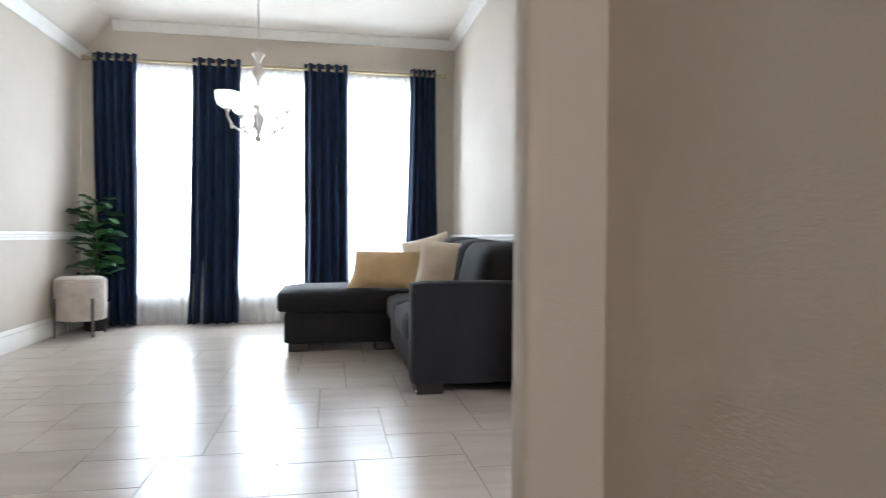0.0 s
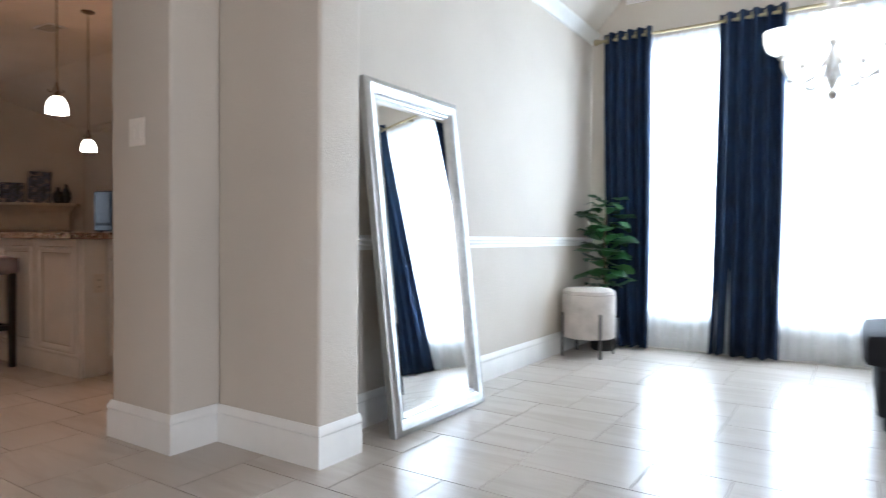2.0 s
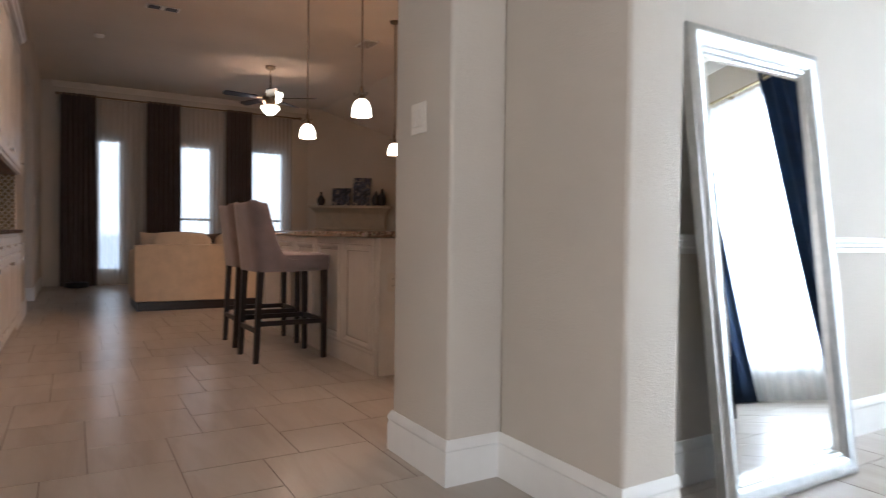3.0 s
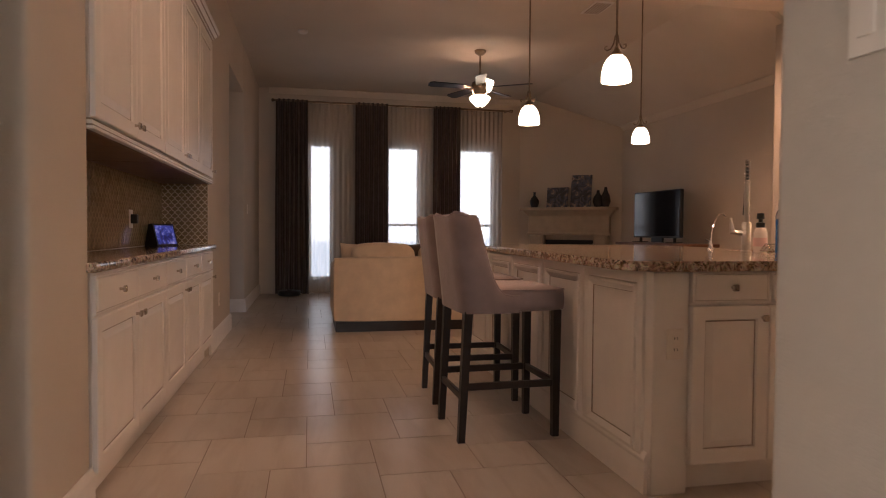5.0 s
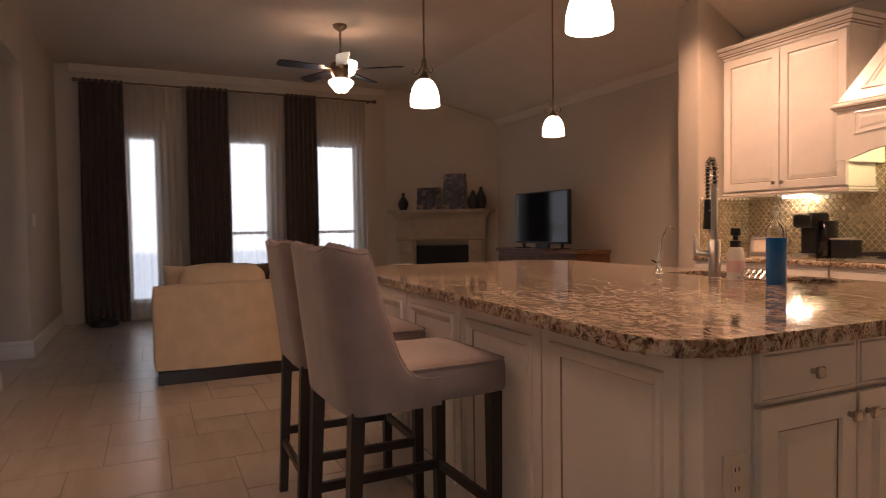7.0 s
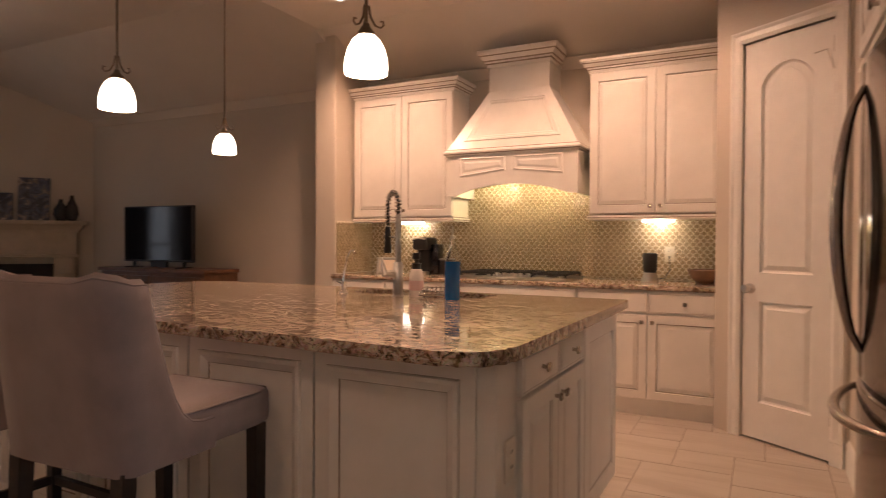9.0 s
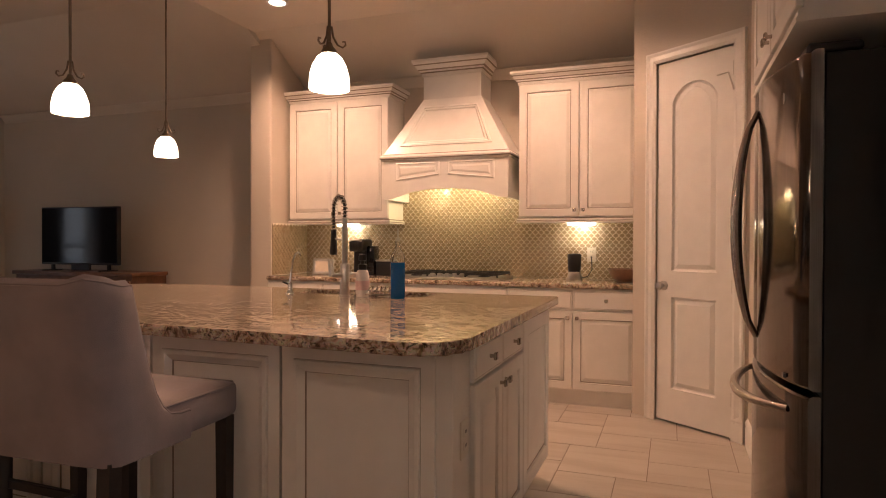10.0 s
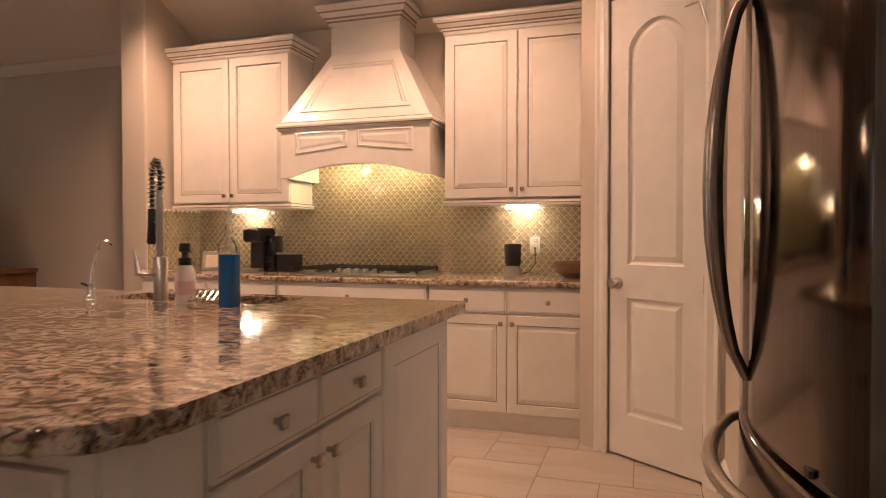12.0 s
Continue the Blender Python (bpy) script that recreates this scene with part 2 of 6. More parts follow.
def box(x0, x1, y0, y1, z0, z1, bevel=0.0, seg=1):
    return bm_box(bmesh.new(), min(x0, x1), max(x0, x1), min(y0, y1), max(y0, y1), min(z0, z1), max(z0, z1), bevel, seg)


def lathe(profile, n=24, bm=None, at=(0, 0, 0)):
    """Turns (radius, z) pairs about the z axis."""
    bm = bm or bmesh.new(); rings = []
    for r, z in profile:
        if r < 1e-5: rings.append([bm.verts.new((at[0], at[1], at[2] + z))])
        else: rings.append([bm.verts.new((at[0] + r * math.cos(2 * math.pi * i / n), at[1] + r * math.sin(2 * math.pi * i / n), at[2] + z)) for i in range(n)])
    for a, b in zip(rings, rings[1:]):
        for i in range(n):
            q = [a[i % len(a)], a[(i + 1) % len(a)], b[(i + 1) % len(b)], b[i % len(b)]]
            q = list(dict.fromkeys(q))
            if len(q) > 2: bm.faces.new(q)
    return bm


def tube(points, r, n=10, bm=None, cap=True):
    """A round bar along points; r may be a number or one for each point."""
    bm = bm or bmesh.new(); pts = [Vector(p) for p in points]; rings = []
    rs = r if isinstance(r, (list, tuple)) else [r] * len(pts)
    up = None
    for i, p in enumerate(pts):
        d = (pts[min(i + 1, len(pts) - 1)] - pts[max(i - 1, 0)]).normalized()
        if up is None: up = Vector((0, 0, 1)) if abs(d.z) < 0.9 else Vector((1, 0, 0))
        s = d.cross(up).normalized(); up = s.cross(d).normalized()
        rings.append([bm.verts.new(p + (s * math.cos(2 * math.pi * k / n) + up * math.sin(2 * math.pi * k / n)) * rs[i]) for k in range(n)])
    for a, b in zip(rings, rings[1:]):
        for k in range(n): bm.faces.new((a[k], a[(k + 1) % n], b[(k + 1) % n], b[k]))
    if cap: bm.faces.new(rings[0][::-1]); bm.faces.new(rings[-1])
    return bm


def prism(poly, z0, z1, bm=None):
    """A polygon in x and y raised from z0 to z1."""
    bm = bm or bmesh.new()
    a = [bm.verts.new((x, y, z0)) for x, y in poly]; b = [bm.verts.new((x, y, z1)) for x, y in poly]
    bm.faces.new(a[::-1]); bm.faces.new(b)
    for i in range(len(poly)): bm.faces.new((a[i], a[(i + 1) % len(a)], b[(i + 1) % len(a)], b[i]))
    return bm


def sweep(profile, path, closed=False, glaze=()):
    """A moulding: profile (out, up) pairs swept along path points in x, y, z; out is to the left of the way."""
    bm = bmesh.new(); pts = [Vector(p) for p in path]; rings = []; m = len(pts)
    for i, p in enumerate(pts):
        dirs = []
        if i > 0 or closed: dirs.append((p - pts[i - 1]).normalized())
        if i < m - 1 or closed: dirs.append((pts[(i + 1) % m] - p).normalized())
        ns = [Vector((-d.y, d.x, 0)).normalized() for d in dirs]
        nn = sum(ns, Vector()).normalized(); k = 1 / max(0.3, nn.dot(ns[0]))
        rings.append([bm.verts.new(p + nn * o * k + Vector((0, 0, u))) for o, u in profile])
    for a, b in list(zip(rings, rings[1:])) + ([(rings[-1], rings[0])] if closed else []):
        for j in range(len(profile)): bm.faces.new((a[j], a[(j + 1) % len(a)], b[(j + 1) % len(a)], b[j])).material_index = int(j in glaze)
    if not closed: bm.faces.new(rings[0]); bm.faces.new(rings[-1][::-1])
    return bm


def move(bm, m):
    bmesh.ops.transform(bm, matrix=m, verts=bm.verts); return bm


def link(name, bm, mat, smooth=None):
    me = bpy.data.meshes.new(name)
    bmesh.ops.recalc_face_normals(bm, faces=bm.faces)
    bm.to_mesh(me); bm.free()
    me.materials.append(mat)
    if mat is CAB: me.materials.append(GLAZE)
    if smooth:
        me.shade_smooth(); me.set_sharp_from_angle(angle=radians(smooth))
    return new(name, me)


def part(name, bm, mat, parent, label="", smooth=40, at=None):
    ob = link(name, bm, mat, smooth); ob.parent = parent
    if at is not None: ob.matrix_basis = at
    if label: ob["label"] = label
    return ob


def thing(name, at, label, category, group="", kind=""):
    ob = new(name); ob.matrix_basis = at; ob.empty_display_size = 0.1
    return tagged(ob, label, category, group, kind)


def setting(name, bm, mat, label="", smooth=None):
    ob = link(name, bm, mat, smooth); tagged(ob, label, "", "", "structure"); return ob


def hump(w, d, h, r=0.05, crown=0.02, seg=6):
    """A stuffed cushion block, w by d by h, domed a little on top; base at z = 0, centred in x and y."""
    bm = bmesh.new(); nx, ny, nz = 10, 10, 4
    bmesh.ops.create_cube(bm, size=1.0)
    bmesh.ops.subdivide_edges(bm, edges=bm.edges[:], cuts=7, use_grid_fill=True)
    for v in bm.verts:
        x, y, z = v.co.x * 2, v.co.y * 2, v.co.z * 2
        px, py, pz = x * w / 2, y * d / 2, z * h / 2
        q = Vector((px, py, pz)); core = Vector((max(-w / 2 + r, min(w / 2 - r, px)), max(-d / 2 + r, min(d / 2 - r, py)), max(-h / 2 + r, min(h / 2 - r, pz))))
        dlt = q - core
        if dlt.length > 1e-6: q = core + dlt.normalized() * min(r, dlt.length) if dlt.length > r else q
        if z > 0.2: q.z += crown * (1 - x * x) * (1 - y * y)
        q.z += 0.004 * noise.noise(Vector((px * 6, py * 6, pz * 6 + w)))
        v.co = q + Vector((0, 0, h / 2))
    return bm


def panel(w, h, t=0.02, rail=0.06, arch=0.0, rings=None, glaze=(4,)):
    """A raised-panel front, w by h, base at z = 0, centred in x; its face looks to -y, its back lies at y = 0. arch: rise of the panel's top."""
    rings = rings or [(0, 0, 0), (0, t - 0.003, 0), (0.003, t, 0), (rail, t, 1), (rail + 0.003, t - 0.009, 1), (rail + 0.008, t - 0.010, 1), (rail + 0.034, t - 0.002, 1), (rail + 0.036, t - 0.001, 1)]
    bm = bmesh.new(); k = 12 if arch else 1; loops = []
    for inset, out, bend in rings:
        a, b, top = -w / 2 + inset, w / 2 - inset, h - inset
        pts = [(a, inset), (b, inset)]
        drop = arch * bend
        for i in range(k + 1):
            u = i / k; x = b + (a - b) * u
            pts.append((x, top - drop * (1 - math.sin(math.pi * u) ** 0.8) if drop else top))
        loops.append([bm.verts.new((x, -out, z)) for x, z in pts])
    for k, (a, b) in enumerate(zip(loops, loops[1:])):
        for i in range(len(a)):
            f = bm.faces.new((a[i], a[(i + 1) % len(a)], b[(i + 1) % len(a)], b[i]))
            f.material_index = 1 if k in glaze else 0
    bm.faces.new(loops[-1]); bm.faces.new(loops[0][::-1])
    return bm

# ---- setting: floor, walls, ceilings ----
XL, XR, YB = -1.42, 2.30, 6.95          # front room: side walls and window wall
YK, XW = 7.25, -11.75                    # kitchen and living back wall, living window wall
CF, CK, CL = 3.0, 3.1, 3.3               # ceilings: front room, kitchen, living room
setting("floor", box(-12.0, 3.4, -3.0, 7.5, -0.12, -0.003), GROUT, "beige stone tile floor with narrow grout joints")


def wall(name, x0, x1, y0, y1, z0=0.0, z1=3.5, r=0.018, mat=None):
    """A wall block with rounded plaster corners."""
    bm = box(x0, x1, y0, y1, z0, z1)
    es = [e for e in bm.edges if abs(e.verts[0].co.z - e.verts[1].co.z) > 0.01]
    if r: bmesh.ops.bevel(bm, geom=es, offset=r, segments=4, affect="EDGES", profile=0.5)
    return setting(name, bm, mat or WALL, "warm greige textured plaster wall", 50)


BASE = [(0, 0), (0.016, 0), (0.016, 0.105), (0.012, 0.118), (0.012, 0.125), (0.016, 0.130), (0.016, 0.140), (0.008, 0.155), (0.004, 0.165), (0, 0.165)]
RAIL = [(0, -0.035), (0.012, -0.035), (0.014, -0.015), (0.022, -0.008), (0.022, 0.006), (0.028, 0.012), (0.028, 0.024), (0.018, 0.035), (0, 0.035)]
CROWN = [(0, -0.09), (0.012, -0.088), (0.02, -0.07), (0.04, -0.045), (0.062, -0.022), (0.07, -0.012), (0.07, 0.0), (0, 0.0)]


def trim(name, profile, path, label, mat=None):
    return setting(name, sweep(profile, path), mat or TRIM, label, 30)


def base(*pts):
    trim("baseboard", BASE, [(x, y, 0.0) for x, y in pts], "white moulded baseboard")


def holed_wall_y(name, x0, x1, y0, y1, holes, z1=3.5):
    """A wall along x with openings (x0, x1, z0, z1) through it."""
    bm = bmesh.new(); xs = x0
    for a, b, c, d in sorted(holes):
        bm_box(bm, xs, a, y0, y1, 0, z1); bm_box(bm, a, b, y0, y1, d, z1)
        if c > 0: bm_box(bm, a, b, y0, y1, 0, c)
        xs = b
    bm_box(bm, xs, x1, y0, y1, 0, z1)
    return setting(name, bm, WALL, "warm greige plaster wall with window openings")


holed_wall_y("wall_front_windows", XL - 0.15, XR + 0.15, YB, YB + 0.2, [(x - w / 2, x + w / 2, 0.3, 2.5) for x, w in FRONT_WINDOWS])
bm = bmesh.new()
LIVING_WINDOWS = [(2.30, 2.70, 0.22, 2.45), (3.57, 4.15, 0.6, 2.45), (4.80, 5.45, 0.6, 2.45)]
ys = 1.5
for a, b, c, d in LIVING_WINDOWS:
    bm_box(bm, XW - 0.2, XW, ys, a, 0, 3.5); bm_box(bm, XW - 0.2, XW, a, b, d, 3.5); bm_box(bm, XW - 0.2, XW, a, b, 0, c); ys = b
bm_box(bm, XW - 0.2, XW, ys, YK + 0.2, 0, 3.5)
setting("wall_living_windows", bm, WALL, "warm greige plaster wall with three tall openings")
wall("wall_front_left", XL - 0.15, XL, 3.59, YB, r=0)
wall("wall_front_right", XR, XR + 0.15, 3.5, YB, r=0)
wall("wall_stub_left", -1.83, -1.21, 3.36, 3.60)
wall("wall_stub_kitchen", -2.28, -1.83, 3.13, 3.61)
wall("wall_behind_fridge", -1.80, -1.65, 3.55, 6.1, r=0)
wall("wall_stub_right", 2.19, 3.3, 3.36, 3.62)
wall("wall_entry_stub", 1.42, 1.75, 1.60, 1.72, r=0.025)
wall("wall_entry_right", 1.61, 1.78, -2.8, 1.62, r=0)
wall("wall_right_far", 3.2, 3.35, -2.8, 1.75, r=0)
wall("wall_right_head", 3.2, 3.35, 1.75, 3.5, 2.35, 3.5, r=0)
wall("wall_right_sill", 3.2, 3.35, 1.75, 3.5, 0, 0.15, r=0)
wall("wall_entry_back", -2.9, 3.3, -2.95, -2.8, r=0)
wall("wall_hall_left", -2.63, -2.45, -2.8, 1.59)
# two unseen blocks, added to keep the rear entry lamp off the kitchen
wall("light_block_entry", -1.50, -1.35, -2.8, 1.30)
wall("light_block_return", -2.46, -1.49, 1.15, 1.30, r=0)
wall("wall_buffet_near", -3.80, -3.31, 0.9, 1.55)
wall("wall_side_passage", -3.4, -2.5, 0.75, 0.92, r=0)
wall("wall_buffet_back", -6.72, -3.7, 1.02, 1.17, r=0)
wall("wall_buffet_far", -8.12, -6.66, 0.9, 1.52)
wall("wall_hall_header", -9.52, -8.1, 1.15, 1.52, 2.74, 3.5, r=0)
wall("wall_living_left", XW - 0.1, -9.5, 1.15, 1.53)
wall("wall_side_hall", -9.8, -7.9, -0.6, -0.45, r=0)
wall("wall_side_hall_far", -9.9, -9.7, -0.5, 1.3, r=0)
wall("wall_kitchen", -12.0, -2.9, YK, YK + 0.15, r=0)
wall("wall_kitchen_stub", -6.56, -6.33, 6.66, YK + 0.05)
wall("wall_pantry_side", -3.10, -3.0, 6.50, YK + 0.05, r=0.01)
wall("wall_pantry_back", -3.05, -1.6, YK, YK + 0.15, r=0)
wall("wall_pantry_end", -1.75, -1.6, 5.9, YK + 0.1, r=0)
wall("wall_fridge_far", -2.48, -1.7, 4.815, 6.02, r=0.012)
wall("wall_fridge_header", -2.35, -1.7, 3.6, 4.815, 2.55, 3.4, r=0)
# corner fireplace wall
setting("wall_fireplace", prism([(-11.80, 5.84), (-10.58, 7.31), (-10.7, 7.4), (-11.9, 7.4), (-11.9, 5.9)], 0, 3.5), WALL, "greige plaster wall across the room's corner")

# ceilings
bm = bmesh.new(); bm_box(bm, XL + 0.29, XR + 0.2, 3.3, YB + 0.1, CF, CF + 0.12)
a = [bm.verts.new(p) for p in ((XL - 0.1, 3.3, 2.58), (XL - 0.1, YB + 0.1, 2.58), (XL + 0.29, YB + 0.1, CF), (XL + 0.29, 3.3, CF), (XL - 0.1, 3.3, 3.12), (XL - 0.1, YB + 0.1, 3.12), (XL + 0.29, YB + 0.1, 3.12), (XL + 0.29, 3.3, 3.12))]
for q in ((0, 1, 2, 3), (4, 7, 6, 5), (0, 4, 5, 1), (2, 6, 7, 3), (1, 5, 6, 2), (0, 3, 7, 4)): bm.faces.new([a[i] for i in q])
setting("ceiling_front", bm, CEIL, "white ceiling with one sloped side")
setting("ceiling_hall", box(-3.0, 3.4, -3.0, 3.45, CF + 0.13, CF + 0.25), CEIL, "plain pale ceiling")
bm = bmesh.new(); bm_box(bm, -6.45, -1.6, 0.8, 6.58, CK, CK + 0.35)
a = [bm.verts.new(p) for p in ((-6.45, 6.58, CK), (-1.6, 6.58, CK), (-1.6, YK + 0.1, 2.66), (-6.45, YK + 0.1, 2.66), (-6.45, 6.58, CK + 0.35), (-1.6, 6.58, CK + 0.35), (-1.6, YK + 0.1, CK + 0.35), (-6.45, YK + 0.1, CK + 0.35))]
for q in ((0, 1, 2, 3), (4, 7, 6, 5), (0, 4, 5, 1), (1, 5, 6, 2), (2, 6, 7, 3), (3, 7, 4, 0)): bm.faces.new([a[i] for i in q])
setting("ceiling_kitchen", bm, CEIL, "pale ceiling with a sloped edge")
bm = bmesh.new(); bm_box(bm, XW - 0.2, -6.45, 0.8, 6.08, CL, CL + 0.15)
a = [bm.verts.new(p) for p in ((XW - 0.2, 6.08, CL), (-6.45, 6.08, CL), (-6.45, YK + 0.1, 2.66), (XW - 0.2, YK + 0.1, 2.66), (XW - 0.2, 6.08, CL + 0.15), (-6.45, 6.08, CL + 0.15), (-6.45, YK + 0.1, CL + 0.15), (XW - 0.2, YK + 0.1, CL + 0.15))]
for q in ((0, 1, 2, 3), (4, 7, 6, 5), (0, 4, 5, 1), (1, 5, 6, 2), (2, 6, 7, 3), (3, 7, 4, 0)): bm.faces.new([a[i] for i in q])
setting("ceiling_living", bm, CEIL, "tall pale ceiling sloping to one wall")
setting("ceiling_side_hall", box(-9.9, -7.8, -0.7, 1.2, 2.80, 2.9), CEIL, "plain pale ceiling")

# mouldings
base((-1.21, 3.60), (-1.21, 3.36), (-1.83, 3.36), (-1.83, 3.13), (-2.28, 3.13), (-2.28, 3.61))
base((XR, 3.62), (XR, YB), (XL, YB), (XL, 3.61))
trim("baseboard", BASE, [(3.2, 3.36, 0), (2.19, 3.36, 0), (2.19, 3.62, 0)], "white moulded baseboard")
trim("baseboard", BASE, [(-8.12, 1.0, 0), (-8.12, 1.52, 0), (-6.74, 1.52, 0)], "white moulded baseboard")
trim("baseboard", BASE, [(-11.75, 1.53, 0), (-9.5, 1.53, 0), (-9.5, 1.2, 0)], "white moulded baseboard")
trim("baseboard", BASE, [(-3.80, 1.55, 0), (-3.31, 1.55, 0), (-3.31, 0.95, 0)], "white moulded baseboard")
trim("baseboard", BASE, [(-2.63, 0.95, 0), (-2.63, 1.59, 0), (-2.45, 1.59, 0), (-2.45, -2.8, 0)], "white moulded baseboard")
trim("baseboard", BASE, [(-2.48, 4.815, 0), (-2.48, 6.02, 0)], "white moulded baseboard")
trim("chair_rail", RAIL, [(XL, 3.61, 0.885), (XL, YB, 0.885)][::-1], "white chair rail moulding")
trim("chair_rail", RAIL, [(XR, 3.62, 0.885), (XR, YB, 0.885)], "white chair rail moulding")
trim("crown_moulding", CROWN, [(XL, YB, 2.70), (XL, 3.61, 2.70)], "white crown moulding")
trim("crown_moulding", CROWN, [(XR, 3.62, CF), (XR, YB, CF), (XL + 0.3, YB, CF)], "white crown moulding")
trim("crown_moulding", CROWN, [(XW, 1.69, CL), (XW, 5.9, CL)][::-1], "painted crown moulding", CEIL)
trim("crown_moulding", CROWN, [(-6.57, YK, 2.74), (-10.6, YK, 2.74)], "painted crown moulding", CEIL)
trim("crown_moulding", CROWN, [(-3.1, YK, 2.74), (-6.33, YK, 2.74)], "painted crown moulding", CEIL)

# ---- windows and daylight ----


def window(x0, x1, z0, z1, at, number, bars=(), door=False):
    """A glazed sash: local x across, -y into the room."""
    w = thing("door_%d" % number if door else "window_%d" % number, at, "white framed glass door behind curtains" if door else "white framed window behind sheer curtains", "", kind="structure")
    f = bmesh.new(); t = 0.05
    bm_box(f, x0, x0 + t, 0.0, 0.07, z0, z1); bm_box(f, x1 - t, x1, 0.0, 0.07, z0, z1); bm_box(f, x0 + t, x1 - t, 0.0, 0.07, z1 - t, z1); bm_box(f, x0 + t, x1 - t, 0.0, 0.07, z0, z0 + t)
    part("window_frame", f, TRIM, w)
    for z in bars:
        part("glazing_bar", box(x0 + t, x1 - t, 0.01, 0.06, z - 0.02, z + 0.02), TRIM, w)
    part("window_sill", box(x0 - 0.03, x1 + 0.03, -0.04, 0.0, z0 - 0.03, z0 + 0.005, 0.006), TRIM, w)
    return w


for k, (wx, ww) in enumerate(FRONT_WINDOWS):
    window(-ww / 2, ww / 2, 0.3, 2.5, pose(wx, YB + 0.04, 0), k + 1, (1.4,))
for k, (a, b, c, d) in enumerate(LIVING_WINDOWS):
    window(-(b - a) / 2, (b - a) / 2, c, d, pose(XW - 0.04, (a + b) / 2, 0, 0, 0, 90), k + 4, () if k == 0 else (1.13,), k == 0)
tagged(link("backdrop", box(-2.5, 3.5, 8.6, 8.62, -0.5, 3.6), OUTSIDE), "bright hazy daylight outside", "", "", "structure")
tagged(link("backdrop", box(-13.62, -13.6, 0.5, 7.5, -0.5, 3.4), OUTSIDE2), "cool daylight outside", "", "", "structure")

# ---- curtains ----


def drape_mesh(w_top, w_bot, h, folds, depth, flare=0.3, seed=0, shift=0.0):
    """A hanging cloth, top at z = h, folded like a wave; local x across."""
    bm = bmesh.new(); nx, nz = folds * 8, 26; rnd = random.Random(seed); rows = []
    ph = [rnd.uniform(-0.5, 0.5) for _ in range(folds + 2)]
    for j in range(nz + 1):
        v = j / nz; z = h * (1 - v); row = []
        for i in range(nx + 1):
            u = i / nx
            e = v ** 1.7
            w = w_top + (w_bot - w_top) * e
            wob = 0.30 * e * math.sin(u * folds * 2.1 + ph[1] * 4) * depth
            d = depth * (0.8 + flare * e) * math.sin(u * folds * 2 * math.pi + ph[int(u * folds)] * e * 1.4) + wob
            x = (u - 0.5) * w + shift * e + 0.012 * e * math.sin(v * 5 + u * 9 + seed)
            zz = z + (0.012 * math.sin(u * 17 + seed) * e if v > 0.9 else 0)
            row.append(bm.verts.new((x, d, max(0.004, zz))))
        rows.append(row)
    for a, b in zip(rows, rows[1:]):
        for i in range(nx): bm.faces.new((a[i], a[i + 1], b[i + 1], b[i]))
    return bm


def grommet_curtain(at, w_top, w_bot, h, seed, shift):
    c = thing("curtain", at, "navy blue velvet grommet curtain panel hanging to the floor", "curtain", "navy curtains")
    bm = drape_mesh(w_top, w_bot, h, 5, 0.045, 0.5, seed, shift)
    cl = part("cloth", bm, NAVY, c, smooth=60)
    m = cl.modifiers.new("thick", "SOLIDIFY"); m.thickness = 0.004
    for i in range(5):
        x = (i + 0.25 - 2.3) / 5 * w_top
        part("grommet", move(lathe([(0.021, -0.004), (0.03, -0.004), (0.03, 0.004), (0.021, 0.004), (0.021, -0.004)], 14), Matrix.Translation((x, -0.02, h - 0.055)) @ Matrix.Rotation(radians(90), 4, "Y")), BRASS, c)
    return c


ROD_Z, ROD_Y = 2.60, 6.85
for k, (a, b, c, d) in enumerate([(-1.28, -0.88, -1.20, -0.86), (-0.36, 0.10, -0.41, 0.09), (0.72, 1.16, 0.72, 1.20), (1.81, 2.08, 1.74, 2.15)]):
    grommet_curtain(pose((a + b) / 2, ROD_Y, 0.004), b - a, d - c, ROD_Z + 0.055, k + 3, (c + d) / 2 - (a + b) / 2)


def curtain_rod(at, length, r, mat, label, finial=0.03):
    t = thing("curtain_rod", at, label, "curtain rod")
    part("rod", move(lathe([(0, 0), (r, 0), (r, length), (0, length)], 14), Matrix.Rotation(radians(90), 4, "Y")), mat, t)
    for x, k in ((0, -1), (length, 1)):
        part("finial", move(lathe([(0, 0), (r * 1.3, 0.002), (r * 1.5, 0.012), (finial * 0.6, 0.02), (finial, 0.04), (finial * 0.8, 0.06), (0, 0.07)], 14), Matrix.Translation((x, 0, 0)) @ Matrix.Rotation(radians(90 * k), 4, "Y")), mat, t)
    for x in (0.05, length / 2, length - 0.05):
        part("bracket", box(x - 0.008, x + 0.008, 0, 0.10, -0.02, 0.012, 0.003), mat, t)
    return t


curtain_rod(pose(-1.31, ROD_Y, ROD_Z), 3.44, 0.013, BRASS, "brass curtain rod above the front windows")
for k, (a, b) in enumerate([(-0.93, -0.28), (0.03, 0.82), (1.10, 1.92)]):
    t = thing("sheer_curtain", pose((a + b) / 2, 6.905, 0.01), "white sheer curtain glowing with daylight", "curtain", "white sheers")
    part("cloth", drape_mesh(b - a, b - a, ROD_Z - 0.03, 9, 0.014, 0.3, 20 + k), SHEER, t, smooth=60)

